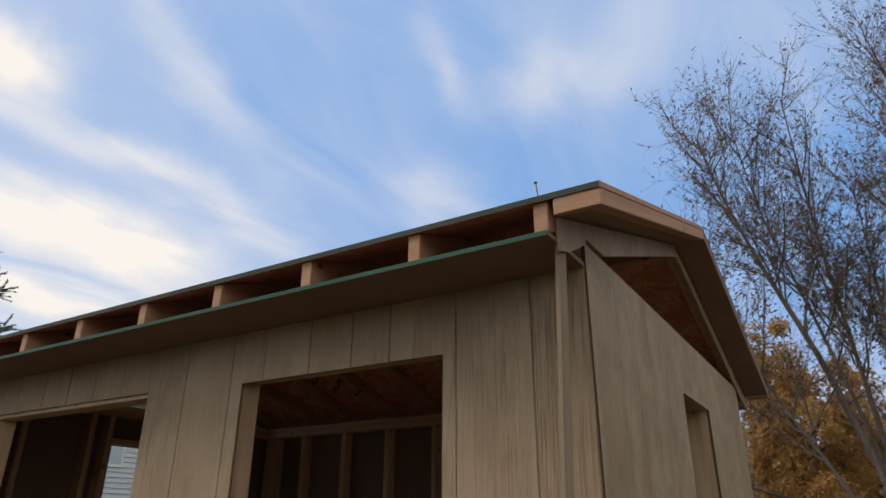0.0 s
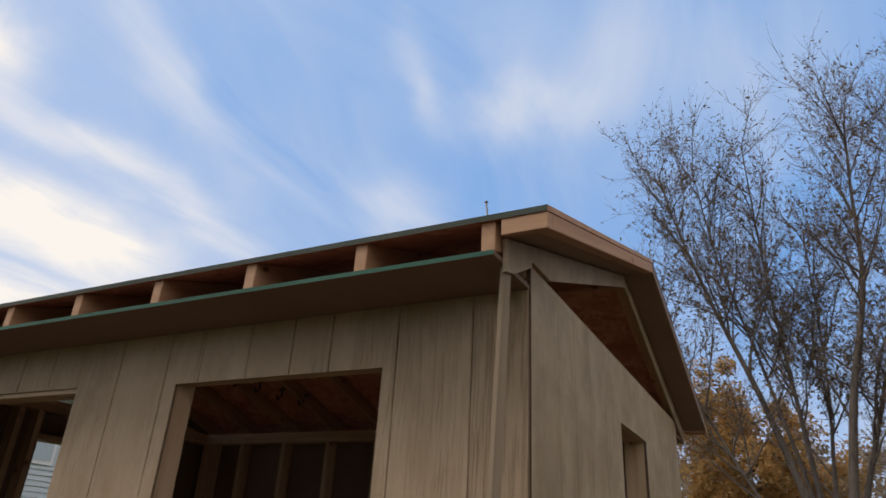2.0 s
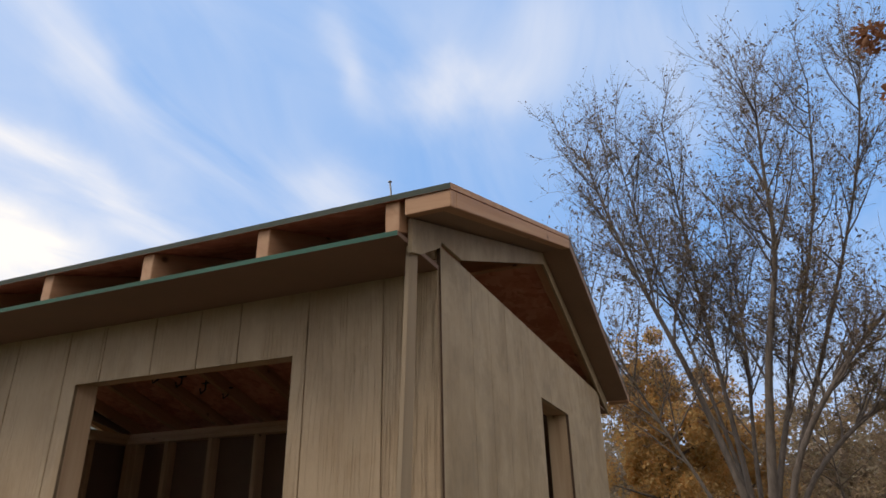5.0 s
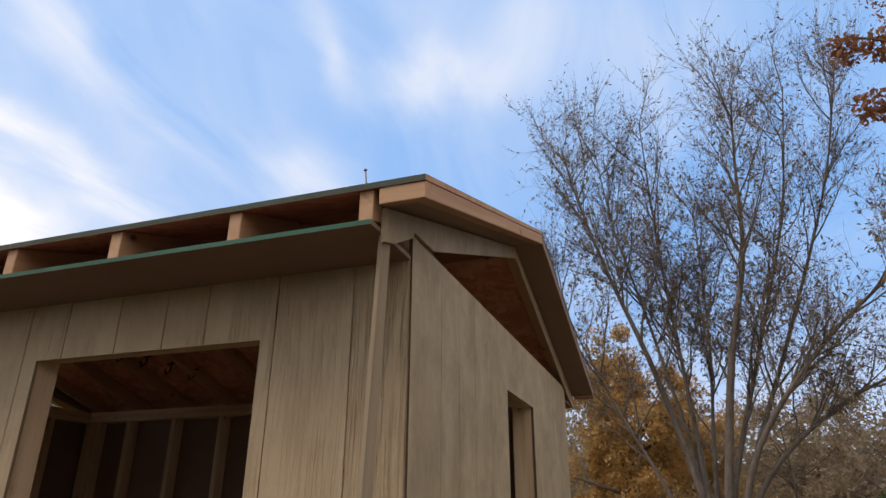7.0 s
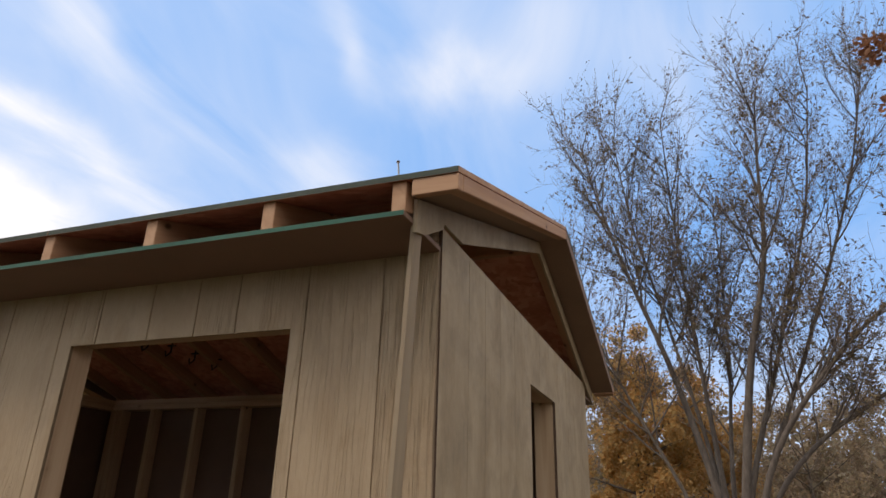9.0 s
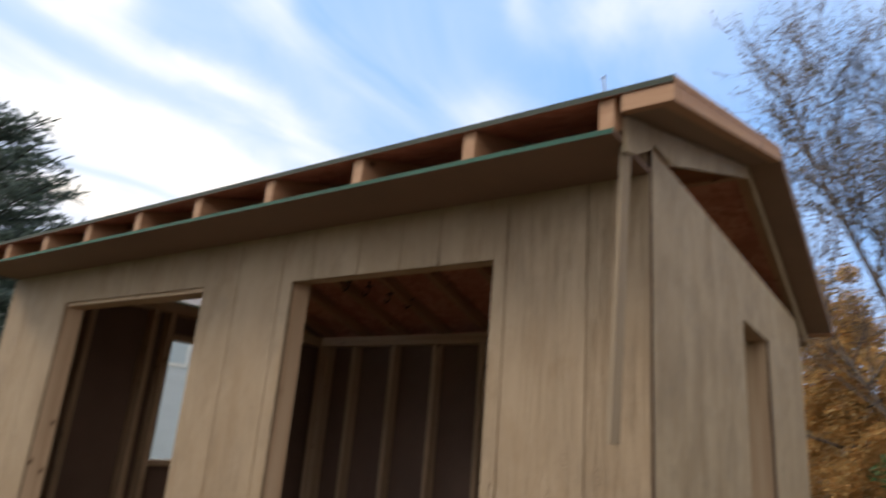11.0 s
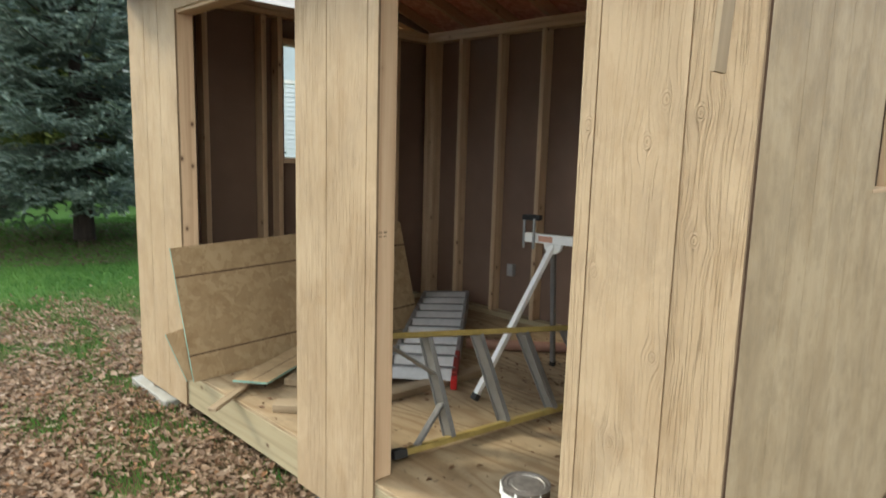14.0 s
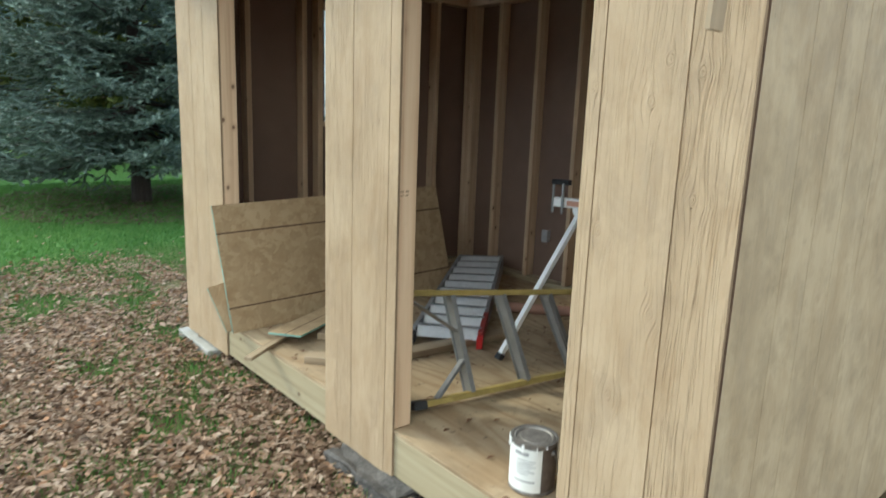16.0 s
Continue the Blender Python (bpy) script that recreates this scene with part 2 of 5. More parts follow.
def lumber_material(name, dark, mid, light, knots=True, wide=26.0):
    """Planed softwood, grain along z."""
    k = Nodes(name, 0.65)
    co = k.coord()
    m1 = k.n("Mapping", Scale=(wide, wide, 1.0)); k.wire(co, m1.inputs[0])
    g = k.noise(m1.outputs[0], 1.0, 4.0, 0.55, 0.7)
    m2 = k.n("Mapping", Scale=(2.5, 2.5, 0.8)); k.wire(co, m2.inputs[0])
    s = k.noise(m2.outputs[0], 1.0, 3.0)
    col = k.ramp(g, (0.28, dark), (0.5, mid), (0.72, light))
    col = k.mix(k.math("MULTIPLY", s, 0.35), col, dark)
    if knots:
        m3 = k.n("Mapping", Scale=(13.0, 13.0, 3.4)); k.wire(co, m3.inputs[0])
        v = k.n("TexVoronoi", Scale=1.0); k.wire(m3.outputs[0], v.inputs["Vector"])
        gap = k.n("VectorMath"); gap.operation = "SUBTRACT"
        k.wire(m3.outputs[0], gap.inputs[0]), k.wire(v.outputs["Position"], gap.inputs[1])
        oval = k.n("VectorMath"); oval.operation = "MULTIPLY"; oval.inputs[1].default_value = (1 / 13.0, 1 / 13.0, 1 / 5.0)
        k.wire(gap.outputs[0], oval.inputs[0])
        size = k.n("VectorMath"); size.operation = "LENGTH"; k.wire(oval.outputs[0], size.inputs[0])
        f = k.n("MapRange"); f.inputs["From Min"].default_value, f.inputs["From Max"].default_value = 0.0125, 0.005
        k.wire(size.outputs["Value"], f.inputs["Value"])
        halo = k.n("MapRange"); halo.inputs["From Min"].default_value, halo.inputs["From Max"].default_value = 0.026, 0.008
        k.wire(size.outputs["Value"], halo.inputs["Value"])
        col = k.mix(k.math("MULTIPLY", halo.outputs[0], 0.35), col, tuple(c * 0.75 for c in dark))
        col = k.mix(k.math("MULTIPLY", f.outputs[0], 0.85), col, (0.07, 0.03, 0.015))
    return k.done(col, g, 0.15, 0.002)


def plywood_material(name, dark, mid, light):
    """Rotary-cut veneer: broad cathedral figure along z, worn and scuffed."""
    k = Nodes(name, 0.7)
    co = k.coord()
    m1 = k.n("Mapping", Scale=(3.2, 3.2, 0.7)); k.wire(co, m1.inputs[0])
    rise = k.noise(m1.outputs[0], 1.0, 2.0, 0.4, 0.3)
    figure = k.math("ADD", k.math("MULTIPLY", k.math("SINE", k.math("MULTIPLY", rise, 70.0)), 0.5), 0.5)
    m2 = k.n("Mapping", Scale=(60.0, 60.0, 3.0)); k.wire(co, m2.inputs[0])
    fibre = k.noise(m2.outputs[0], 1.0, 3.0, 0.6)
    col = k.ramp(k.noise(co, 2.2, 4.0, 0.6), (0.3, dark), (0.5, mid), (0.7, light))
    col = k.mix(k.math("MULTIPLY", k.math("POWER", figure, 2.0), 0.75), col, tuple(c * f for c, f in zip(dark, (0.95, 0.85, 0.72))))
    col = k.mix(0.25, col, k.ramp(fibre, (0.3, dark), (0.7, light)))
    scuff = k.n("MapRange"); scuff.inputs["From Min"].default_value, scuff.inputs["From Max"].default_value, scuff.inputs["To Max"].default_value = 0.5, 0.7, 0.6
    k.wire(k.noise(co, 5.5, 7.0, 0.7, 0.4), scuff.inputs["Value"])
    col = k.mix(scuff.outputs[0], col, tuple(c * 0.62 for c in dark))
    spot = k.n("MapRange"); spot.inputs["From Min"].default_value, spot.inputs["From Max"].default_value, spot.inputs["To Max"].default_value = 0.66, 0.74, 0.7
    k.wire(k.noise(co, 26.0, 3.0, 0.6), spot.inputs["Value"])
    col = k.mix(spot.outputs[0], col, tuple(c * 0.4 for c in dark))
    return k.done(col, k.math("ADD", fibre, figure), 0.15, 0.0015)


def osb_material(name, dark, mid, light):
    """Flakes of wood pressed into a sheet."""
    k = Nodes(name, 0.6)
    co = k.coord()
    warp = k.n("TexNoise", Scale=9.0, Detail=2.0); k.wire(co, warp.inputs["Vector"])
    mixv = k.n("Mix"); mixv.data_type = "VECTOR"; mixv.inputs["Factor"].default_value = 0.1
    k.wire(co, mixv.inputs["A"]); k.wire(warp.outputs["Color"], mixv.inputs["B"])
    v = k.n("TexVoronoi", Scale=27.0); k.wire(mixv.outputs["Result"], v.inputs["Vector"])
    bw = k.n("RGBToBW"); k.wire(v.outputs["Color"], bw.inputs[0])
    big = k.noise(co, 3.0, 4.0)
    col = k.ramp(bw.outputs[0], (0.2, dark), (0.5, mid), (0.85, light))
    col = k.mix(k.math("MULTIPLY", big, 0.5), col, dark)
    patch = k.n("MapRange"); patch.inputs["From Min"].default_value, patch.inputs["From Max"].default_value, patch.inputs["To Max"].default_value = 0.47, 0.66, 0.42
    k.wire(k.noise(co, 7.0, 6.0, 0.7, 1.2), patch.inputs["Value"])
    col = k.mix(patch.outputs[0], col, tuple(c * f for c, f in zip(dark, (0.72, 0.62, 0.5))))
    col = k.mix(k.math("MULTIPLY", k.math("GREATER_THAN", k.noise(co, 16.0, 3.0, 0.5, 0.5), 0.62), 0.4), col, light)
    fine = k.noise(co, 120.0, 2.0)
    return k.done(col, k.math("ADD", bw.outputs[0], fine), 0.12, 0.002)


def plain_material(name, colour, roughness=0.6, metallic=0.0, vary=0.25, scale=18.0, bump=0.08):
    k = Nodes(name, roughness, metallic)
    co = k.coord()
    a = k.noise(co, scale, 5.0, 0.6)
    b = k.noise(co, scale * 0.18, 3.0)
    f = k.math("ADD", k.math("MULTIPLY", a, 0.5), k.math("MULTIPLY", b, 0.5))
    lo, hi = tuple(c * (1 - vary) for c in colour), tuple(min(1.0, c * (1 + vary)) for c in colour)
    rr = k.n("MapRange"); rr.inputs["To Min"].default_value, rr.inputs["To Max"].default_value = max(0.05, roughness - 0.12), min(1.0, roughness + 0.12)
    k.wire(a, rr.inputs["Value"])
    return k.done(k.ramp(f, (0.3, lo), (0.7, hi)), a, bump, 0.002, rr.outputs[0])


def leaf_material(name, *colours, rough=0.6, thin=0.25):
    """One colour a leaf, out of a few, with a little light coming through."""
    k = Nodes(name, rough)
    stops = [(i / max(1, len(colours) - 1), c) for i, c in enumerate(colours)]
    col = k.ramp(k.island(), *stops)
    co = k.coord(shift=False)
    col = k.mix(k.math("MULTIPLY", k.noise(co, 30.0, 3.0), 0.3), col, tuple(c * 0.45 for c in colours[0]))
    mat = k.done(col)
    through_ = k.n("BsdfTranslucent")
    k.wire(col, through_.inputs["Color"])
    both = k.n("MixShader")
    both.inputs["Fac"].default_value = thin
    k.wire(k.bsdf.outputs[0], both.inputs[1]), k.wire(through_.outputs[0], both.inputs[2])
    k.wire(both.outputs[0], k.t.nodes["Material Output"].inputs["Surface"])
    return mat


KNOTS = ((-0.22, 1.7), (-0.263, 1.6), (-0.133, 1.667), (-0.39, 1.255), (-0.206, 1.062), (-0.31, 0.8), (-0.123, 1.37), (-0.435, 1.64), (-1.435, 1.78), (-1.69, 1.72), (-1.45, 1.51), (-1.53, 1.17), (-1.68, 0.94), (-3.2, 1.6))
M_SIDING = siding_material("pressed_siding", (0.345, 0.248, 0.157), (0.408, 0.304, 0.199), (0.458, 0.352, 0.239), 0.72, 0.24, 0.43, 205.0, knots=KNOTS)
M_ROUGH = siding_material("coarse_siding", (0.325, 0.228, 0.14), (0.4, 0.295, 0.19), (0.46, 0.352, 0.238), 0.85, 0.25, 0.2, 205.0, knots=KNOTS)
M_GABLE = siding_material("smooth_siding", (0.292, 0.221, 0.142), (0.395, 0.309, 0.203), (0.45, 0.361, 0.246), 0.22, 0.06, 0.5, 130.0, 0.45)
M_BACKING = plain_material("siding_back", (0.168, 0.109, 0.083), 0.75, vary=0.15, scale=6.0)
M_CUT = plain_material("tan_sheet_edge", (0.21, 0.15, 0.098), 0.8, vary=0.3, scale=30.0)
M_PINE = lumber_material("planed_pine", (0.36, 0.24, 0.15), (0.48, 0.345, 0.225), (0.55, 0.415, 0.285))
# paler copy of the planed pine: the jambs' light is put into its colour
M_JAMBPINE = lumber_material("jamb_pine", (0.44, 0.3, 0.195), (0.585, 0.425, 0.29), (0.66, 0.505, 0.36))
M_TREATED = lumber_material("treated_lumber", (0.23, 0.185, 0.115), (0.335, 0.282, 0.183), (0.4, 0.348, 0.237))
M_CORE = plain_material("brown_sheet_core", (0.1, 0.062, 0.042), 0.8, vary=0.25, scale=40.0)
M_PLY = plywood_material("floor_plywood", (0.215, 0.15, 0.09), (0.33, 0.248, 0.158), (0.41, 0.322, 0.212))
M_RAFTER = lumber_material("rafter_pine", (0.35, 0.19, 0.11), (0.45, 0.265, 0.16), (0.51, 0.325, 0.205))
M_OSB = osb_material("osb_sheet", (0.29, 0.205, 0.12), (0.335, 0.24, 0.142), (0.385, 0.285, 0.175))
M_DECKOSB = osb_material("roof_osb", (0.45, 0.185, 0.12), (0.58, 0.26, 0.178), (0.66, 0.345, 0.242))
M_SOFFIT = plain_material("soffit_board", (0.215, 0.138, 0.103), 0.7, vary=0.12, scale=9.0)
M_GREEN = plain_material("green_edge_seal", (0.035, 0.105, 0.078), 0.75, vary=0.5, scale=12.0)
M_DARKEDGE = plain_material("dark_sheet_edge", (0.06, 0.072, 0.06), 0.8, vary=0.5, scale=14.0)
M_RAKE = plain_material("rake_soffit_board", (0.25, 0.168, 0.122), 0.7, vary=0.15, scale=9.0)

M_STRIP = lumber_material("weathered_strip", (0.23, 0.17, 0.11), (0.305, 0.232, 0.155), (0.355, 0.28, 0.19), False)


# ---- building helpers ----
def world_of(ob):
    """The pose of an object in the world, through its parents."""
    return ob.matrix_basis if ob.parent is None else world_of(ob.parent) @ ob.matrix_parent_inverse @ ob.matrix_basis


def thing(name, label, category, place=(0, 0, 0), group="", kind=""):
    ob = new(name)
    ob.empty_display_size = 0.1
    ob.matrix_basis = Matrix.Translation(place)
    return tagged(ob, label, category, group, kind)


def attach(ob, parent, m):
    ob.parent = parent
    if parent is not None:
        ob.matrix_parent_inverse = world_of(parent).inverted()
    ob.matrix_basis = m
    return ob


def part(name, bm, material, parent, label="", m=None, grain=None, smooth=False):
    """Link a bmesh, given in world metres, as one mesh; its own axes are those of m, or have z along grain."""
    if m is None:
        m = Matrix()
        if grain is not None:
            m = Vector(grain).to_track_quat("Z", "Y").to_matrix().to_4x4()
    bm.transform(m.inverted())
    bmesh.ops.recalc_face_normals(bm, faces=bm.faces[:])
    data = bpy.data.meshes.new(name)
    bm.to_mesh(data)
    bm.free()
    for mat in material if isinstance(material, (list, tuple)) else [material]:
        data.materials.append(mat)
    if smooth:
        data.shade_smooth()
    ob = attach(new(name, data), parent, m)
    return tagged(ob, label)


def add_box(bm, x0, x1, y0, y1, z0, z1, bevel=0.0, mat=0):
    vs = [bm.verts.new((x, y, z)) for z in (z0, z1) for y in (y0, y1) for x in (x0, x1)]
    fs = [bm.faces.new([vs[i] for i in f]) for f in ((0, 2, 3, 1), (4, 5, 7, 6), (0, 1, 5, 4), (2, 6, 7, 3), (0, 4, 6, 2), (1, 3, 7, 5))]
    for f in fs:
        f.material_index = mat
    if bevel:
        es = {e for f in fs for e in f.edges}
        bmesh.ops.bevel(bm, geom=list(es), offset=bevel, segments=1, affect="EDGES")
    return fs


def box(name, parent, material, x0, x1, y0, y1, z0, z1, bevel=0.003, label="", grain=None):
    bm = bmesh.new()
    add_box(bm, x0, x1, y0, y1, z0, z1, bevel)
    return part(name, bm, material, parent, label, grain=grain)


def prism(name, parent, material, yz, x0, x1, label="", grain=None, bevel=0.002):
    """A board cut to a shape in the y-z plane, between x0 and x1."""
    bm = bmesh.new()
    a = [bm.verts.new((x0, y, z)) for y, z in yz]
    b = [bm.verts.new((x1, y, z)) for y, z in yz]
    bm.faces.new(a), bm.faces.new(b[::-1])
    for i in range(len(a)):
        j = (i + 1) % len(a)
        bm.faces.new((a[i], b[i], b[j], a[j]))
    if bevel:
        bmesh.ops.bevel(bm, geom=bm.edges[:], offset=bevel, segments=1, affect="EDGES")
    return part(name, bm, material, parent, label, grain=grain)


def bar(name, parent, material, p0, p1, w, d, label="", side=(1, 0, 0), bevel=0.003, roll=0.0):
    """A board w by d from p0 to p1; w lies along side."""
    p0, p1 = Vector(p0), Vector(p1)
    z = (p1 - p0).normalized()
    x = (Vector(side) - z * z.dot(Vector(side))).normalized()
    y = z.cross(x)
    m = Matrix((x, y, z)).transposed().to_4x4()
    m.translation = p0
    m = m @ pose(0, 0, 0, 0, 0, roll)
    bm = bmesh.new()
    add_box(bm, -w / 2, w / 2, -d / 2, d / 2, 0, (p1 - p0).length, bevel)
    bm.transform(m)
    return part(name, bm, material, parent, label, m=m)


def tube(name, parent, material, pts, radius, sides=10, label=""):
    """A round bar along a line of points."""
    bm = bmesh.new()
    pts = [Vector(p) for p in pts]
    rings = []
    for i, p in enumerate(pts):
        t = (pts[min(i + 1, len(pts) - 1)] - pts[max(i - 1, 0)]).normalized()
        u = t.orthogonal().normalized()
        v = t.cross(u)
        rings.append([bm.verts.new(p + radius * (math.cos(a) * u + math.sin(a) * v)) for a in [2 * math.pi * k / sides for k in range(sides)]])
    for r0, r1 in zip(rings, rings[1:]):
        # line the rings up, as each takes its own first direction
        off = min(range(sides), key=lambda o: (r1[o].co - r0[0].co).length)
        for k in range(sides):
            bm.faces.new((r0[k], r0[(k + 1) % sides], r1[(k + 1 + off) % sides], r1[(k + off) % sides]))
    bm.faces.new(rings[0]), bm.faces.new(rings[-1])
    return part(name, bm, material, parent, label, smooth=False)


def siding_sheet(name, parent, columns, m, materials, thick=0.011, groove=0.0048, deep=0.0055, label="", edge=2, coarse=9.0):
    """A sheet of siding in its own axes, x along the wall, z up, its face at y = 0. columns: x0, x1, [(z0, z1), ...], and
    whether a groove lies at its x1."""
    bm = bmesh.new()
    for n_, (x0, x1, spans, cut) in enumerate(columns):
        ends = [i for i, k_ in ((4, n_ - 1), (5, n_ + 1)) if not 0 <= k_ < len(columns) or columns[k_][2] != spans]
        for z0, z1 in spans:
            xe = x1 - groove if cut else x1
            # the face of the plank, with worn edges at the groove
            fs = add_box(bm, x0, xe, 0, thick, z0, z1, 0.0)
            fs[2].material_index = 3 if x0 > coarse else 0
            fs[3].material_index = 1
            for i in ends:
                fs[i].material_index = edge
            if cut:
                fs = add_box(bm, xe, x1, deep, thick, z0, z1)
                fs[3].material_index = 1
    bmesh.ops.remove_doubles(bm, verts=bm.verts[:], dist=0.0004)
    bm.transform(m)
    return part(name, bm, materials, parent, label, m=m)


# ---- the shed: 3.69 by 2.46 m, sheeted and roofed but open ----
LEN, DEP, FLOOR, WTOP = 3.687, 2.455, 0.27, 2.425
RIDGE_Y, EAVE_Y, EAVE_Z, SLOPE = 1.24, -0.257, 2.521, 0.3164
shed = thing("garden_shed", "unfinished tan wooden garden shed with two open doorways", "shed", (-LEN / 2, DEP / 2, 0.05))


def deck_z(y):
    """The underside of the roof deck, above y."""
    return EAVE_Z + SLOPE * ((y - EAVE_Y) if y <= RIDGE_Y else (2 * RIDGE_Y - y - EAVE_Y))


# floor frame and deck
box("rim_joist", shed, M_TREATED, -LEN + 0.012, -0.012, 0.012, 0.05, 0.07, 0.252, label="greenish treated rim joist", grain=(1, 0, 0))
box("rim_joist", shed, M_TREATED, -LEN + 0.012, -0.012, DEP - 0.05, DEP - 0.012, 0.07, 0.252, grain=(1, 0, 0))
for x0 in (-LEN + 0.012, -0.05):
    box("end_joist", shed, M_TREATED, x0, x0 + 0.038, 0.052, DEP - 0.052, 0.07, 0.252, grain=(0, 1, 0))
for i, (x0, x1, y0, y1) in enumerate(((-LEN + 0.012, -2.452, 0.012, 1.2295), (-2.45, -0.012, 0.012, 1.2295), (-LEN + 0.012, -1.232, 1.2315, DEP - 0.012), (-1.23, -0.012, 1.2315, DEP - 0.012))):
    box("floor_sheet", shed, M_PLY, x0, x1, y0, y1, 0.2525, FLOOR, 0.002, label="bare plywood floor sheet" if i == 0 else "", grain=(1, 0.0, 0))

# front siding, three sheets with the doorways cut out
DOOR_X, DOOR_Z, OPEN_X, OPEN_Z = (-1.318, -0.462), 2.237, (-3.025, -1.856), 2.254
BOT = 0.062
TOP = 2.432


def front_columns(edges, grooves):
    """Columns of the front between edges; open over the doorways."""
    cuts = sorted({*edges, *[g for g in grooves if edges[0] < g < edges[1]], *[v for v in (*DOOR_X, *OPEN_X) if edges[0] < v < edges[1]]})
    out = []
    for a, b in zip(cuts, cuts[1:]):
        mid = (a + b) / 2
        if DOOR_X[0] < mid < DOOR_X[1]:
            spans = [(DOOR_Z, TOP)]
        elif OPEN_X[0] < mid < OPEN_X[1]:
            spans = [(OPEN_Z, TOP)]
        else:
            spans = [(BOT, TOP)]
        out.append((a, b, spans, b in grooves))
    return out


GROOVES = (-3.45, -3.25, -2.86, -2.64, -2.44, -2.24, -2.04, -1.632, -1.377, -1.212, -0.997, -0.813, -0.658, -0.413, -0.167)
cols = front_columns((-1.2265, -0.0055), GROOVES)
siding_sheet("siding_sheet", shed, cols, Matrix(), [M_SIDING, M_BACKING, M_CUT, M_ROUGH], coarse=-0.2, label="tan pressed wood-grain siding sheet")
siding_sheet("siding_sheet", shed, front_columns((-2.4385, -1.228), GROOVES), Matrix(), [M_SIDING, M_BACKING, M_CUT], label="tan pressed wood-grain siding sheet")
siding_sheet("siding_sheet", shed, front_columns((-LEN, -2.44), GROOVES), Matrix(), [M_SIDING, M_BACKING, M_CUT])

# gable siding at both ends, each with a window hole, and the back
WIN_Y, WIN_Z, GTOP = (1.045, 1.53), (1.470, 2.25), 2.503


def gable(x, sign):
    m = pose(x, 0, 0, 0, 0, 90) if sign > 0 else pose(x, DEP, 0, 0, 0, -90)
    def own(y):
        return y if sign > 0 else DEP - y
    for a, b in ((0.0118, 1.219), (1.2205, DEP)):
        lines_ = [v for v in (0.256, 0.425, 0.6, 0.8, 1.62, 1.83, 2.03, 2.24) if a < v < b]
        ys = sorted({a, b, *lines_, *[v for v in WIN_Y if a < v < b]})
        cols_ = []
        for p, q in zip(ys, ys[1:]):
            mid = (p + q) / 2
            spans = [(BOT, WIN_Z[0]), (WIN_Z[1], GTOP)] if WIN_Y[0] < mid < WIN_Y[1] else [(BOT, GTOP)]
            u, v = sorted((own(p), own(q)))
            cols_.append((u, v, spans, (q if sign > 0 else p) in lines_))
        siding_sheet("gable_sheet", shed, cols_, m, [M_GABLE, M_BACKING, M_CORE], groove=0.003, deep=0.0022, edge=2, label="pale tan smooth siding sheet")


gable(0.0, 1)
gable(-LEN, -1)
siding_sheet("back_sheet", shed, [(0.012, LEN - 0.012, [(BOT, TOP)], False)], pose(0, DEP, 0, 0, 0, 180), [M_GABLE, M_BACKING, M_CORE])

# studs and plates
STUD = 0.038
def stud(x0, y0, z0, z1, along_x=True, mat=M_PINE):
    w, d = (STUD, 0.089) if along_x else (0.089, STUD)
    return box("stud", shed, mat, x0, x0 + w, y0, y0 + d, z0, z1, grain=(0, 0, 1))


PB, PT = FLOOR + STUD + 0.001, WTOP - 0.001
jamb = stud(-1.367, 0.0125, FLOOR + 0.001, PT, mat=M_JAMBPINE)
stud(-3.064, 0.0125, PB, PT, mat=M_JAMBPINE)
for x in (-1.856, -0.462, -0.15, -0.0505, -LEN + 0.0125, -1.62, -3.35):
    stud(x, 0.0125, PB, PT)
for i in range(1, 8):
    stud(-3.222 + 0.4064 * (i - 1), DEP - 0.1015, PB, PT)
for x0 in (-3.608, -3.569, -3.53, -0.14):
    stud(x0, DEP - 0.1015, PB, PT)
for x0 in (-LEN + 0.0125, -0.1015):
    for y0 in (0.407, 0.82, WIN_Y[0] - 0.1, WIN_Y[1], 2.022):
        stud(x0, y0, PB, PT, False)
    box("window_header", shed, M_PINE, x0, x0 + 0.089, WIN_Y[0] - 0.061, WIN_Y[1] - 0.001, WIN_Z[1], WIN_Z[1] + STUD, grain=(0, 1, 0))
    box("window_sill", shed, M_PINE, x0, x0 + 0.089, WIN_Y[0] - 0.061, WIN_Y[1] - 0.001, WIN_Z[0] - STUD, WIN_Z[0], grain=(0, 1, 0))
    stud(x0, 1.27, PB, WIN_Z[0] - STUD - 0.001, False)
    box("top_plate", shed, M_PINE, x0, x0 + 0.089, 0.103, DEP - 0.103, WTOP, WTOP + STUD, grain=(0, 1, 0))
    box("bottom_plate", shed, M_TREATED, x0, x0 + 0.089, 0.103, DEP - 0.103, FLOOR + 0.0005, FLOOR + STUD, grain=(0, 1, 0))
for y0 in (0.0125, DEP - 0.1015):
    box("top_plate", shed, M_PINE, -LEN + 0.0125, -0.0125, y0, y0 + 0.089, WTOP, WTOP + STUD, grain=(1, 0, 0))
    box("upper_plate", shed, M_PINE, -LEN + 0.104, -0.104, y0, y0 + 0.089, WTOP + STUD + 0.001, WTOP + 2 * STUD - 0.001, grain=(1, 0, 0))
box("bottom_plate", shed, M_TREATED, -LEN + 0.103, -0.103, DEP - 0.1015, DEP - 0.0125, FLOOR + 0.0005, FLOOR + STUD, grain=(1, 0, 0))
for a, b in ((-LEN + 0.0125, -3.027), (-1.817, -1.3685), (-0.461, -0.0125)):
    box("bottom_plate", shed, M_TREATED, a, b, 0.0125, 0.1, FLOOR + 0.0005, FLOOR + STUD, grain=(1, 0, 0))
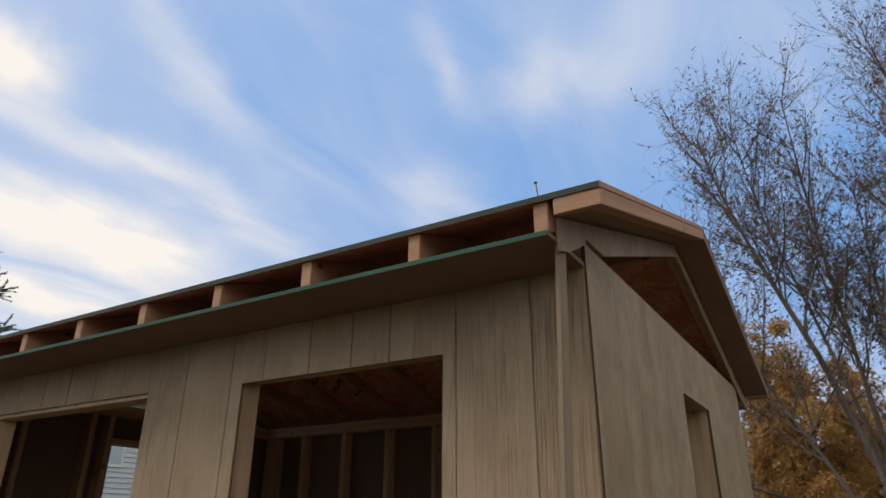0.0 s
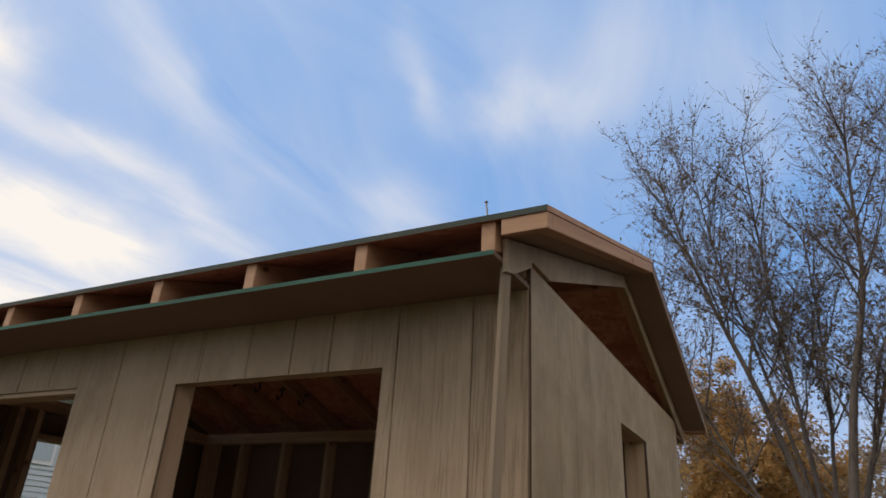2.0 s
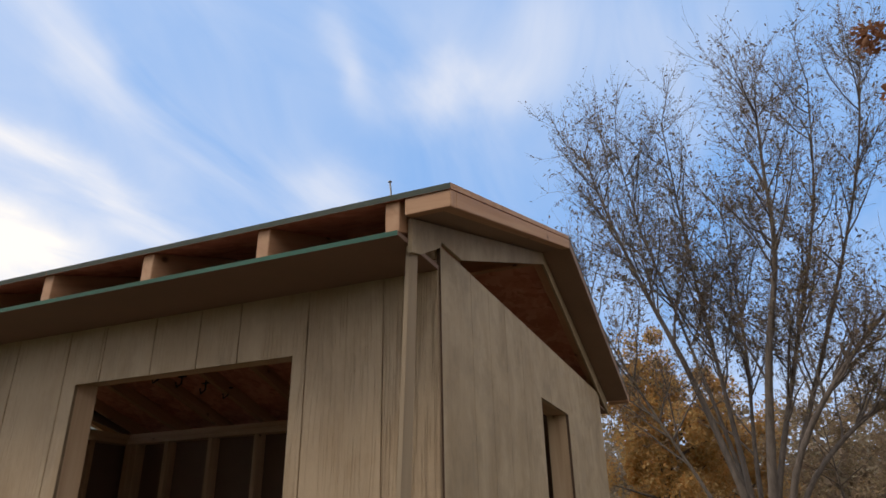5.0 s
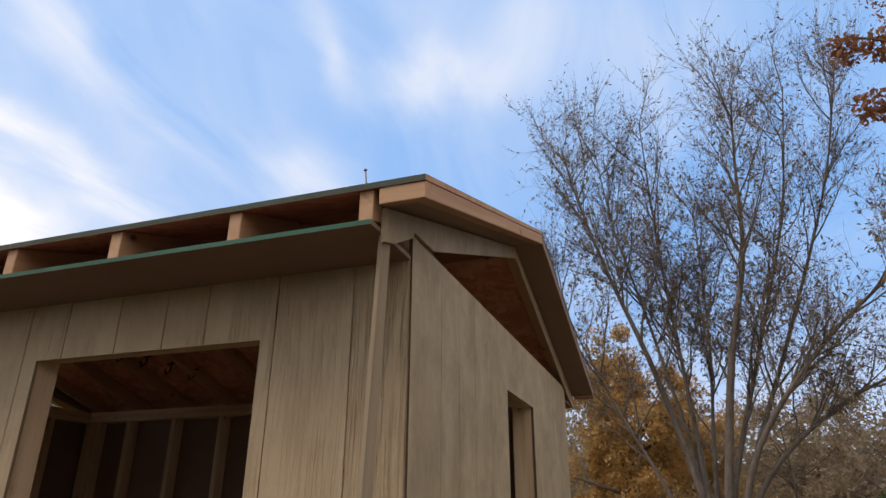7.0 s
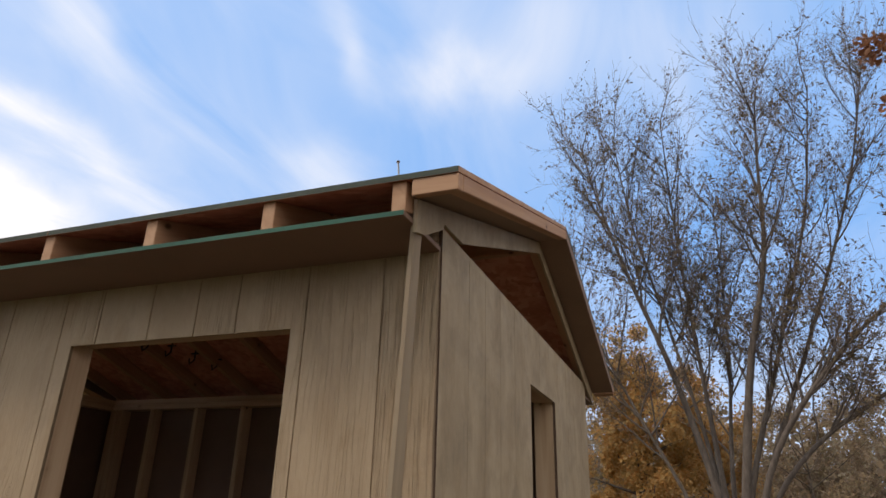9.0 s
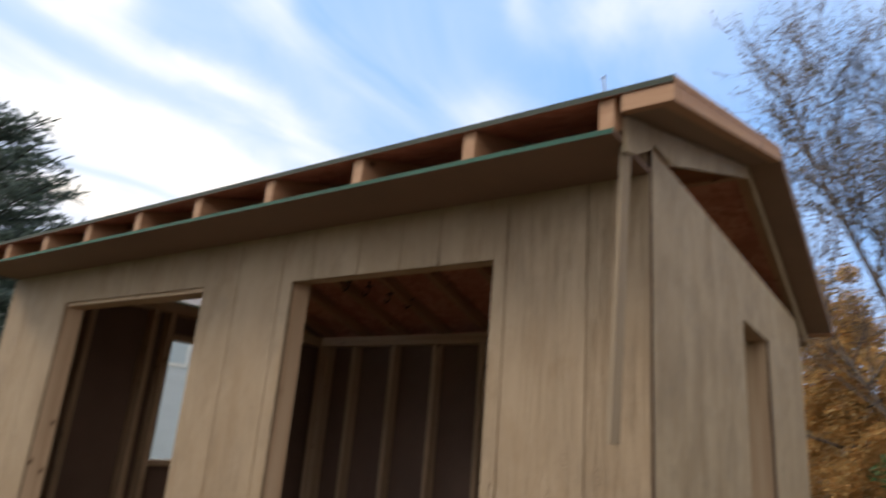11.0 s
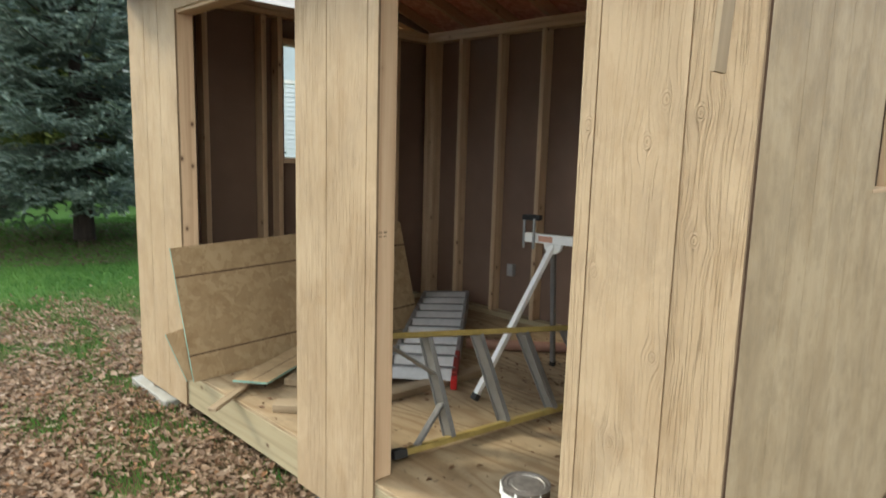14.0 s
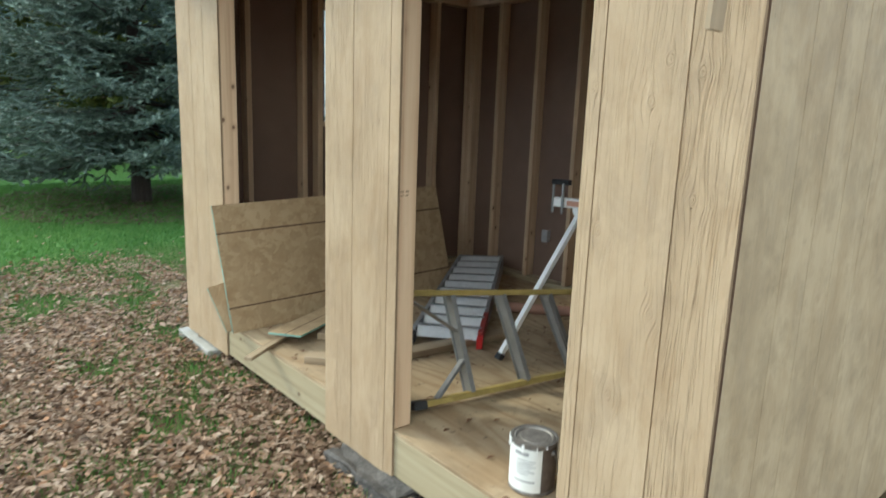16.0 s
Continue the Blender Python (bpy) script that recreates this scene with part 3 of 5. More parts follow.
box("door_header", shed, M_PINE, -1.328, -0.4625, 0.0125, 0.1, DOOR_Z + 0.012, DOOR_Z + 0.15, grain=(1, 0, 0))
box("door_header", shed, M_PINE, -3.025, -1.857, 0.0125, 0.1, OPEN_Z - 0.018, OPEN_Z + 0.12, grain=(1, 0, 0))

# a grade stamp, too worn to read, on the doorway's jamb
M_STAMP = plain_material("faded_stamp_ink", (0.3, 0.225, 0.155), 0.8)
for z0, z1, y0, y1 in ((1.25, 1.258, 0.022, 0.038), (1.25, 1.258, 0.046, 0.062), (1.236, 1.242, 0.022, 0.038), (1.236, 1.242, 0.046, 0.06)):
    box("stamp", jamb, M_STAMP, -1.3292, -1.3284, y0, y1, z0, z1, 0)

# rafters with plumb-cut tails, a ridge board, deck and soffit
RD = 0.086
for k_ in range(10):
    x0 = -0.041 if k_ == 0 else (-LEN + 0.002 if k_ == 9 else -0.024 - 0.4043 * k_)
    lo = EAVE_Y + 0.012
    prism("rafter", shed, M_RAFTER, [(lo, deck_z(lo) - 0.001), (lo, deck_z(lo) - RD), (RIDGE_Y - 0.021, deck_z(RIDGE_Y - 0.021) - RD), (RIDGE_Y - 0.021, deck_z(RIDGE_Y - 0.021) - 0.001)],
          x0, x0 + 0.039, grain=(0, 1, SLOPE))
    hi = 2 * RIDGE_Y - lo
    prism("rafter", shed, M_RAFTER, [(hi, deck_z(hi) - 0.001), (hi, deck_z(hi) - RD), (RIDGE_Y + 0.021, deck_z(RIDGE_Y - 0.021) - RD), (RIDGE_Y + 0.021, deck_z(RIDGE_Y - 0.021) - 0.001)],
          x0, x0 + 0.039, grain=(0, 1, -SLOPE))
box("ridge_board", shed, M_RAFTER, -LEN + 0.002, -0.002, RIDGE_Y - 0.019, RIDGE_Y + 0.019, deck_z(RIDGE_Y) - 0.095, deck_z(RIDGE_Y) - 0.007, grain=(1, 0, 0))
TH = 0.0165
for side in (0, 1):
    def fy(y):
        return y if side == 0 else 2 * RIDGE_Y - y
    # deck sheets, their edges sealed green
    for a, b in ((-LEN - 0.14, -2.44), (-2.438, -1.221), (-1.219, 0.14)):
        bm = bmesh.new()
        y0, y1 = EAVE_Y, RIDGE_Y - 0.001
        pts = [(fy(y0), deck_z(y0)), (fy(y1), deck_z(y1)), (fy(y1), deck_z(y1) + TH), (fy(y0), deck_z(y0) + TH)]
        va = [bm.verts.new((a, *p)) for p in pts]
        vb = [bm.verts.new((b, *p)) for p in pts]
        for f in (bm.faces.new(va), bm.faces.new(vb)):
            f.material_index = 2
        for i in range(4):
            f = bm.faces.new((va[i], vb[i], vb[(i + 1) % 4], va[(i + 1) % 4]))
            f.material_index = 1 if i == 3 else 0
        part("roof_sheet", bm, [M_DECKOSB, M_DARKEDGE, M_DARKEDGE if side else M_RAFTER], shed, "reddish roof sheathing with a dark green-grey edge" if side == 0 else "")
    # flying rafters at both gables and the blocks that close their ends
    lo = EAVE_Y + 0.004
    # the far gable's board is made deeper, to hide sky through the gap
    for x0, x1, drop in ((0.1, 0.139, 0.047), (-LEN - 0.139, -LEN - 0.1, 0.13))[side:]:
        head, foot = lo + 0.0385, ([] if drop < 0.1 else [(fy(lo + 0.3), deck_z(lo + 0.3) - drop)])
        prism("barge_board", shed, M_RAFTER, [(fy(head), deck_z(head) - 0.0015), (fy(head), deck_z(head) - 0.047), *foot, (fy(RIDGE_Y), deck_z(RIDGE_Y) - drop), (fy(RIDGE_Y), deck_z(RIDGE_Y) - 0.0015)],
              x0, x1, label="bare wood barge board", grain=(0, 1, SLOPE if side == 0 else -SLOPE))
    for x0, x1 in ((0.0165, 0.139), (-LEN - 0.139, -LEN - 0.0005)):
        prism("eave_block", shed, M_RAFTER, [(fy(lo), deck_z(lo) - 0.001), (fy(lo), deck_z(lo) - 0.047), (fy(lo + 0.038), deck_z(lo + 0.038) - 0.049), (fy(lo + 0.038), deck_z(lo + 0.038) - 0.001)], x0, x1, grain=(1, 0, 0))
    for x0, x1 in ((0.0005, 0.139 if side else 0.0995), (-LEN - 0.0995, -LEN - 0.0005)):
        prism("rake_soffit", shed, M_RAKE, [(fy(lo + 0.041), deck_z(lo + 0.041) - 0.001), (fy(lo + 0.041), deck_z(lo + 0.041) - 0.042), (fy(RIDGE_Y), deck_z(RIDGE_Y) - 0.042), (fy(RIDGE_Y), deck_z(RIDGE_Y) - 0.001)],
              x0, x1, label="brown board under the rake", bevel=0)
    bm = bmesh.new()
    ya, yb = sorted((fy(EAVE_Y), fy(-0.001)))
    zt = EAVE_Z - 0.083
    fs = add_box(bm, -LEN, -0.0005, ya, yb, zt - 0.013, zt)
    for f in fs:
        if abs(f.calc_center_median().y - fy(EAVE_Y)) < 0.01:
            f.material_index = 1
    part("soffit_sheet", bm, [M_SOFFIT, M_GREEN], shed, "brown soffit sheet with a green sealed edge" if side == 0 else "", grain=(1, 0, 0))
# a band of siding under the rake at both ends, and a thin offcut strip left hanging from its front end
for x0, x1 in ((0.0005, 0.0115), (-LEN - 0.0115, -LEN - 0.0005)):
    band = []
    for y in (-0.2, RIDGE_Y, 2 * RIDGE_Y + 0.2):
        band.append((y, deck_z(y) - 0.047))
    band += [(2 * RIDGE_Y + 0.2, 2.414), (2 * RIDGE_Y - 0.02, 2.48), (RIDGE_Y, deck_z(RIDGE_Y) - 0.102), (0.155, 2.509), (-0.004, 2.505), (-0.014, 2.484), (-0.145, 2.414), (-0.2, 2.4)]
    prism("rake_band", shed, M_GABLE, band, x0, x1, label="pale siding band under the rake", bevel=0)
bm = bmesh.new()
for y0, y1, x_, z in ((-0.187, -0.14, 0.0003, 2.43), (-0.168, -0.112, -0.036, 1.74)):
    for y in (y0, y1):
        for dx in (0.0, -0.011):
            bm.verts.new((x_ + dx, y, z))
bm.verts.ensure_lookup_table()
for f in ((0, 1, 3, 2), (4, 6, 7, 5), (0, 4, 5, 1), (2, 3, 7, 6), (0, 2, 6, 4), (1, 5, 7, 3)):
    bm.faces.new([bm.verts[i] for i in f])
part("hanging_strip", bm, M_STRIP, shed, "thin grey-tan strip of siding hanging loose", m=pose(0, 0, 0, 0, 0, 90))
# dark board added in the far gable to block sky above a low gap
prism("gable_infill", shed, [M_BACKING], [(0.1, deck_z(0.1) - 0.1), (0.1, 2.5), (0.66, 2.515), (0.84, 2.6), (1.02, 2.78), (1.7, 2.78), (1.88, 2.607), (2.28, 2.52), (2.4, 2.5), (2.4, deck_z(2.4) - 0.1), (RIDGE_Y, deck_z(RIDGE_Y) - 0.1)], -LEN + 0.045, -LEN + 0.056, label="dark brown board added across the gable to block sky", bevel=0)
for x0 in (-LEN + 0.0125, -0.1015):
    box("upper_plate", shed, M_PINE, x0, x0 + 0.089, 0.013, DEP - 0.013, WTOP + STUD + 0.001, WTOP + 2 * STUD - 0.001, grain=(0, 1, 0))
# the raw cut edge of the window hole
box("cut_edge", shed, M_PINE, -0.0125, 0.0025, WIN_Y[0] - 0.022, WIN_Y[1] - 0.002, WIN_Z[0] - 0.007, WIN_Z[0] + 0.005, 0.001, "pale raw edge under the window hole", grain=(0, 1, 0))
# a nail left standing in the roof edge
nail = tube("nail", shed, plain_material("nail_steel", (0.12, 0.12, 0.12), 0.4, 0.9), [(-0.03, -0.235, 2.53), (-0.031, -0.235, 2.56), (-0.034, -0.235, 2.588)], 0.0024, 6)
tube("head", nail, plain_material("nail_head_steel", (0.12, 0.12, 0.12), 0.4, 0.9), [(-0.034, -0.235, 2.5885), (-0.0342, -0.235, 2.591)], 0.005, 8)


# ---- outside ----
def ground_material():
    k = Nodes("lawn_ground", 0.9)
    co = k.coord(shift=False)
    big = k.noise(co, 0.5, 4.0)
    mid = k.noise(co, 6.0, 5.0, 0.65)
    fine = k.noise(co, 90.0, 3.0)
    grass = k.ramp(mid, (0.3, (0.045, 0.11, 0.02)), (0.7, (0.085, 0.19, 0.035)))
    soil = k.ramp(fine, (0.3, (0.05, 0.032, 0.02)), (0.7, (0.15, 0.09, 0.05)))
    sx = k.n("SeparateXYZ"); k.wire(co, sx.inputs[0])
    near = k.n("MapRange"); near.inputs["From Min"].default_value, near.inputs["From Max"].default_value = -5.6, -7.2
    k.wire(sx.outputs["X"], near.inputs["Value"])
    f = k.math("ADD", near.outputs[0], k.math("MULTIPLY", k.math("SUBTRACT", big, 0.45), 1.4), True)
    return k.done(k.mix(f, soil, grass), k.math("ADD", mid, fine), 0.5, 0.03)


M_GROUND = ground_material()
bm = bmesh.new()
# one sheet, finer near the shed, with slight unevenness
xs = [-900, -200, -60, -30] + [-20 + i for i in range(41)] + [30, 60, 200, 900]
vs = {}
for i, x in enumerate(xs):
    for j, y in enumerate(xs):
        d_ = max(abs(x), abs(y))
        z = 0.03 * noise.noise(Vector((x * 0.35, y * 0.35, 0))) if 4 < d_ <= 20 else 0.0
        vs[i, j] = bm.verts.new((x, y, z - 0.004))
for i in range(len(xs) - 1):
    for j in range(len(xs) - 1):
        bm.faces.new((vs[i, j], vs[i + 1, j], vs[i + 1, j + 1], vs[i, j + 1]))
ground = part("ground", bm, M_GROUND, None, smooth=True)
tagged(ground, "lawn strewn with fallen autumn leaves", "ground", kind="structure")


# ---- things in and round the shed ----
M_ALU = plain_material("dull_aluminium", (0.27, 0.27, 0.275), 0.5, 0.6, 0.2, 30.0, 0.1)
# aluminium darkened for the one brace whose tilt would mirror bright sky
M_DARKALU = plain_material("darkened_aluminium", (0.15, 0.15, 0.155), 0.6, 0.3, 0.5, 40.0, 0.2)
M_BRIGHT = plain_material("bright_aluminium", (0.52, 0.52, 0.535), 0.4, 0.6, 0.15, 30.0, 0.1)
M_REDRAIL = plain_material("dark_red_fibreglass", (0.2, 0.03, 0.025), 0.5)
M_YELLOW = plain_material("yellow_fibreglass", (0.3, 0.225, 0.075), 0.6, 0.0, 0.4)
M_RUBBER = plain_material("black_rubber", (0.03, 0.03, 0.032), 0.75)
M_RED = plain_material("red_plastic", (0.5, 0.03, 0.03), 0.45)
M_WHITE = plain_material("white_enamel", (0.8, 0.8, 0.8), 0.35, vary=0.06)
M_TIN = plain_material("tinplate", (0.2, 0.185, 0.175), 0.5, 0.55, 0.6, 45.0)
M_PAPER = plain_material("white_paper_label", (0.72, 0.72, 0.7), 0.7, vary=0.1)
M_INK = plain_material("grey_print", (0.3, 0.3, 0.31), 0.7)
M_LINE = plain_material("printed_line", (0.1, 0.06, 0.035), 0.8)
M_BLACK = plain_material("black_steel", (0.03, 0.03, 0.032), 0.5, 0.6)
M_CONCRETE = plain_material("grey_concrete", (0.075, 0.069, 0.066), 0.9, 0.0, 0.7, 70.0, 1.0)
M_PAVER = plain_material("pale_concrete", (0.27, 0.265, 0.25), 0.9, 0.0, 0.2, 25.0, 0.5)
M_PALEGREEN = plain_material("pale_green_edge", (0.2, 0.32, 0.275), 0.7, vary=0.5, scale=14.0)
M_TUBE = plain_material("reddish_cardboard", (0.29, 0.16, 0.12), 0.7, vary=0.2)


def plate(name, parent, material, a, b, c, d, thick, label="", edge=None, along=None):
    """A flat sheet with corners a, b, c, d in order, of some thickness behind it; edge: the material of its rims."""
    a, b, c, d = [Vector(p) for p in (a, b, c, d)]
    nrm = (b - a).cross(d - a).normalized() * thick
    bm = bmesh.new()
    f = [bm.verts.new(p) for p in (a, b, c, d)]
    g = [bm.verts.new(p - nrm) for p in (a, b, c, d)]
    bm.faces.new(f), bm.faces.new(g[::-1])
    for i in range(4):
        q = bm.faces.new((f[i], g[i], g[(i + 1) % 4], f[(i + 1) % 4]))
        q.material_index = 1 if edge else 0
    m = None
    if along is None:
        along = b - a
    return part(name, bm, [material, edge] if edge else material, parent, label, grain=along)


# a cut sheet of roof sheathing, leaning on an offcut in the wide doorway
osb = thing("osb_sheet", "cut sheathing sheet with green edges leaning in the doorway", "sheathing sheet", (-2.9, 0.6, FLOOR))
A, B, C, D = Vector((-2.815, -0.045, FLOOR + 0.003)), Vector((-2.937, 1.72, FLOOR + 0.003)), Vector((-3.066, 1.63, 1.03)), Vector((-2.945, -0.098, 1.0))
panel = plate("panel", osb, M_OSB, A, B, C, D, 0.011, edge=M_PALEGREEN)
off = (B - A).cross(D - A).normalized() * 0.0006
for s0, s1 in ((0.19, 0.203), (0.775, 0.788)):
    q = [A.lerp(D, s0), B.lerp(C, s0), B.lerp(C, s1), A.lerp(D, s1)]
    plate("printed_line", osb, M_LINE, *[p + off for p in q], 0.0004)
for s0 in (0.55,):
    q = [A.lerp(B, s0), A.lerp(B, s0 + 0.004), D.lerp(C, s0 + 0.004), D.lerp(C, s0)]
    plate("printed_line", osb, M_LINE, *[p + off for p in q], 0.0004)
cut = thing("osb_offcut", "small sheathing offcut propped behind the sheet", "offcut", (-2.9, 0.1, FLOOR))
plate("panel", cut, M_OSB, (-2.835, -0.075, FLOOR + 0.012), (-2.87, 0.5, FLOOR + 0.012), (-2.98, 0.45, 0.62), (-2.945, -0.138, 0.53), 0.011, edge=M_PALEGREEN)
cut = thing("osb_offcut", "narrow sheathing offcut with a green edge lying on scraps", "offcut", (-2.5, 0.3, FLOOR))
plate("panel", cut, M_OSB, (-2.39, 0.157, 0.345), (-2.835, 1.015, 0.345), (-3.0, 0.915, 0.345), (-2.54, 0.04, 0.345), 0.012, edge=M_PALEGREEN)
for p0, p1, w, d, label in (((-2.37, -0.155, 0.285), (-2.68, 0.3, 0.289), 0.045, 0.02, "short split stick lying over the floor edge"),
                            ((-2.22, 0.10, 0.289), (-1.93, 0.36, 0.289), 0.089, 0.038, "two-by-four offcut lying on the floor"),
                            ((-2.42, 0.32, 0.298), (-2.70, 0.72, 0.298), 0.089, 0.038, "two-by-four offcut under a sheathing scrap"),
                            ((-1.985, 0.3, 0.29), (-1.9, 1.32, 0.29), 0.089, 0.038, "two-by-four lying on the floor beside a ladder")):
    sc = thing("wood_offcut", label, "offcut", p0, group="wood scraps on the floor")
    bar("board", sc, M_STRIP, p0, p1, w, d, side=(p1[1] - p0[1], p0[0] - p1[0], 0))

a_, b_ = Vector((-2.463, 0.099, 0.3453)), Vector((-2.915, 0.965, 0.3453))
w_ = Vector((0.0025, 0.0015, 0))
plate("printed_line", cut, M_LINE, a_ + w_, b_ + w_, b_ - w_, a_ - w_, 0.0003)
# yellow stepladder lying on its side
lad = thing("stepladder", "yellow fibreglass stepladder with aluminium steps lying on its side", "ladder", (-1.3, 0.9, FLOOR))
L0, L1 = Vector((-1.4, 0.2, 0.303)), Vector((-1.14, 1.8, 0.3))
U0, U1 = Vector((-1.555, 0.18, 0.775)), Vector((-1.15, 1.8, 0.641))
wide = (U0 - L0).normalized()
outw = wide.cross((L1 - L0).normalized())
for p, q in ((L0, L1), (U0, U1)):
    r = bar("rail", lad, M_YELLOW, p, q, 0.026, 0.05, "worn yellow fibreglass side rail", side=wide)
    bar("foot", r, M_RUBBER, p - (q - p).normalized() * 0.035, p + (q - p).normalized() * 0.03, 0.036, 0.06, "black rubber foot", side=wide)
for s in (0.165, 0.36, 0.55, 0.75, 0.93):
    p, q = L0.lerp(L1, s), U0.lerp(U1, s * 0.83 + 0.015)
    st = bar("step", lad, M_ALU, p + wide * 0.012, q - wide * 0.012, 0.078, 0.006, "grey aluminium step", side=(L1 - L0).cross(wide))
    for sg in (-1, 1):
        bar("step_lip", st, M_ALU, p + wide * 0.012 + outw * 0.036 * sg, q - wide * 0.012 + outw * 0.036 * sg, 0.004, 0.024, side=outw)
p1, q1 = L0.lerp(L1, 0.165), U0.lerp(U1, 0.152)
bar("brace", lad, M_ALU, U0.lerp(U1, 0.01), p1.lerp(q1, 0.62), 0.042, 0.008, side=outw)
bar("brace", lad, M_DARKALU, L0.lerp(L1, 0.05), p1.lerp(q1, 0.34), 0.042, 0.014, side=outw)
bar("rear_bar", lad, M_ALU, L0.lerp(L1, 0.51) - outw * 0.07 + wide * 0.03, U0.lerp(U1, 0.44) - outw * 0.07 - wide * 0.03, 0.03, 0.012, side=outw)

# aluminium stepladder lying flat on the floor towards the far corner
alu = thing("aluminium_ladder", "ladder with bright aluminium treads and a red foot lying flat", "ladder", (-2.6, 1.6, FLOOR))
a0, b0 = Vector((-2.13, 0.73, 0.322)), Vector((-1.845, 0.985, 0.322))
a1, b1 = Vector((-3.19, 2.02, 0.405)), Vector((-2.98, 2.285, 0.405))
for p, q in ((a0, a1), (b0, b1)):
    r = bar("rail", alu, M_ALU, p, q, 0.026, 0.075, side=(b0 - a0))
    if p is b0:
        bar("foot_rail", r, M_REDRAIL, p + (p - q).normalized() * 0.001, p + (q - p).normalized() * 0.34, 0.03, 0.079, "dark red lower rail", side=(b0 - a0))
    bar("foot", r, M_RED if p is b0 else M_RUBBER, p + (p - q).normalized() * 0.055 - Vector((0, 0, 0.014)), p - Vector((0, 0, 0.008)), 0.034, 0.06, "red plastic foot" if p is b0 else "", side=(b0 - a0))
up_ = Vector((0, 0, 0.012))
run_ = (a1 - a0).normalized()
for i in range(10):
    s = 0.02 + i * 0.104
    p, q = a0.lerp(a1, s), b0.lerp(b1, s)
    st = bar("tread", alu, M_BRIGHT, p + up_, q + up_, 0.082, 0.006, side=run_ * 0.62 + Vector((0, 0, 0.78)))
    bar("tread_lip", st, M_ALU, p + up_ + run_ * 0.014 + Vector((0, 0, 0.034)), q + up_ + run_ * 0.014 + Vector((0, 0, 0.034)), 0.024, 0.005, side=run_)

for p, q in ((a0, a1), (b0, b1)):
    sink = Vector((0, 0, 0.052))
    bar("rear_rail", alu, M_ALU, p.lerp(q, 0.12) - Vector((0, 0, 0.03)), q - sink * 1.6, 0.024, 0.05, side=(b0 - a0))

# folding saw stand
stand = thing("saw_stand", "white folding saw stand with splayed legs and black clamps", "saw stand", (-1.2, 1.5, FLOOR))
t0, t1 = Vector((-1.68, 1.35, 1.10)), Vector((-0.62, 1.60, 1.10))
beam = bar("beam", stand, M_WHITE, t0, t1, 0.05, 0.042, "white enamelled beam", side=(0, 0, 1))
bar("sticker", beam, plain_material("orange_sticker", (0.5, 0.27, 0.2), 0.5), t0.lerp(t1, 0.075) + Vector((0.006, -0.0225, 0)), t0.lerp(t1, 0.15) + Vector((0.006, -0.0225, 0)), 0.03, 0.001, side=(0, 0, 1), bevel=0)
for s, foot_a, foot_b in ((0.15, (-1.65, 0.935, FLOOR + 0.004), (-1.72, 1.72, FLOOR + 0.004)), (0.86, (-0.72, 1.12, FLOOR + 0.004), (-0.8, 1.95, FLOOR + 0.004))):
    top = t0.lerp(t1, s) - Vector((0, 0, 0.03))
    for ft, mat, w in ((foot_a, M_WHITE, 0.03), (foot_b, M_ALU, 0.026)):
        lg = bar("leg", stand, mat, top, ft, w, w, side=(1, 0, 0))
        end = Vector(ft)
        bar("foot", lg, M_RUBBER, end + (top - end).normalized() * 0.035, end, w + 0.006, w + 0.006, side=(1, 0, 0))
    bm = bmesh.new()
    bmesh.ops.create_cone(bm, cap_ends=True, segments=16, radius1=0.05, radius2=0.05, depth=0.03, matrix=Matrix.Translation(top) @ pose(0, 0, 0, 90, 0, 14))
    part("hinge", bm, M_WHITE, stand, "white hinge plate")
for s in (0.03, 0.36):
    c = t0.lerp(t1, s)
    br = bar("clamp", stand, M_BLACK, c + Vector((-0.045, -0.02, 0.11)), c + Vector((0.05, 0.01, 0.11)), 0.05, 0.028, "black saw-mounting bracket", side=(0, 1, 0))
    for dx in (-0.035, 0.032):
        bar("post", br, M_ALU, c + Vector((dx, -0.024, -0.06)), c + Vector((dx, -0.024, 0.105)), 0.016, 0.01, side=(1, 0, 0))

# gallon paint can on the door threshold
can = thing("paint_can", "white-labelled gallon paint can with a grey metal lid", "paint can", (-0.708, 0.17, FLOOR + 0.001))
CX, CY, CZ, CR, CH = -0.708, 0.17, FLOOR + 0.001, 0.083, 0.19


def lathe(name, parent, material, profile, label="", sides=40):
    """A turned shape round the can's axis; profile: radius, height."""
    bm = bmesh.new()
    rings = [[bm.verts.new((CX + r * math.cos(2 * math.pi * i / sides), CY + r * math.sin(2 * math.pi * i / sides), CZ + z)) for i in range(sides)] for r, z in profile]
    for r0, r1 in zip(rings, rings[1:]):
        for i in range(sides):
            bm.faces.new((r0[i], r0[(i + 1) % sides], r1[(i + 1) % sides], r1[i]))
    bm.faces.new(rings[0]), bm.faces.new(rings[-1])
    return part(name, bm, material, parent, label)


lathe("body", can, M_TIN, [(CR - 0.003, 0.0), (CR, 0.003), (CR, 0.008), (CR - 0.002, 0.012), (CR - 0.002, 0.178), (CR, 0.182), (CR + 0.001, CH), (CR - 0.006, CH), (CR - 0.008, CH - 0.008)])
lathe("lid", can, M_TIN, [(CR - 0.009, CH - 0.009), (CR - 0.010, CH - 0.002), (CR - 0.018, CH - 0.001), (CR - 0.022, CH - 0.006), (0.05, CH - 0.006), (0.048, CH - 0.0045), (0.01, CH - 0.0045)], "grey dented metal lid")
bm = bmesh.new()
R_ = CR - 0.0012
ang = [radians(165 + 168 * i / 24) for i in range(25)]
lo = [bm.verts.new((CX + R_ * math.cos(a), CY + R_ * math.sin(a), CZ + 0.014)) for a in ang]
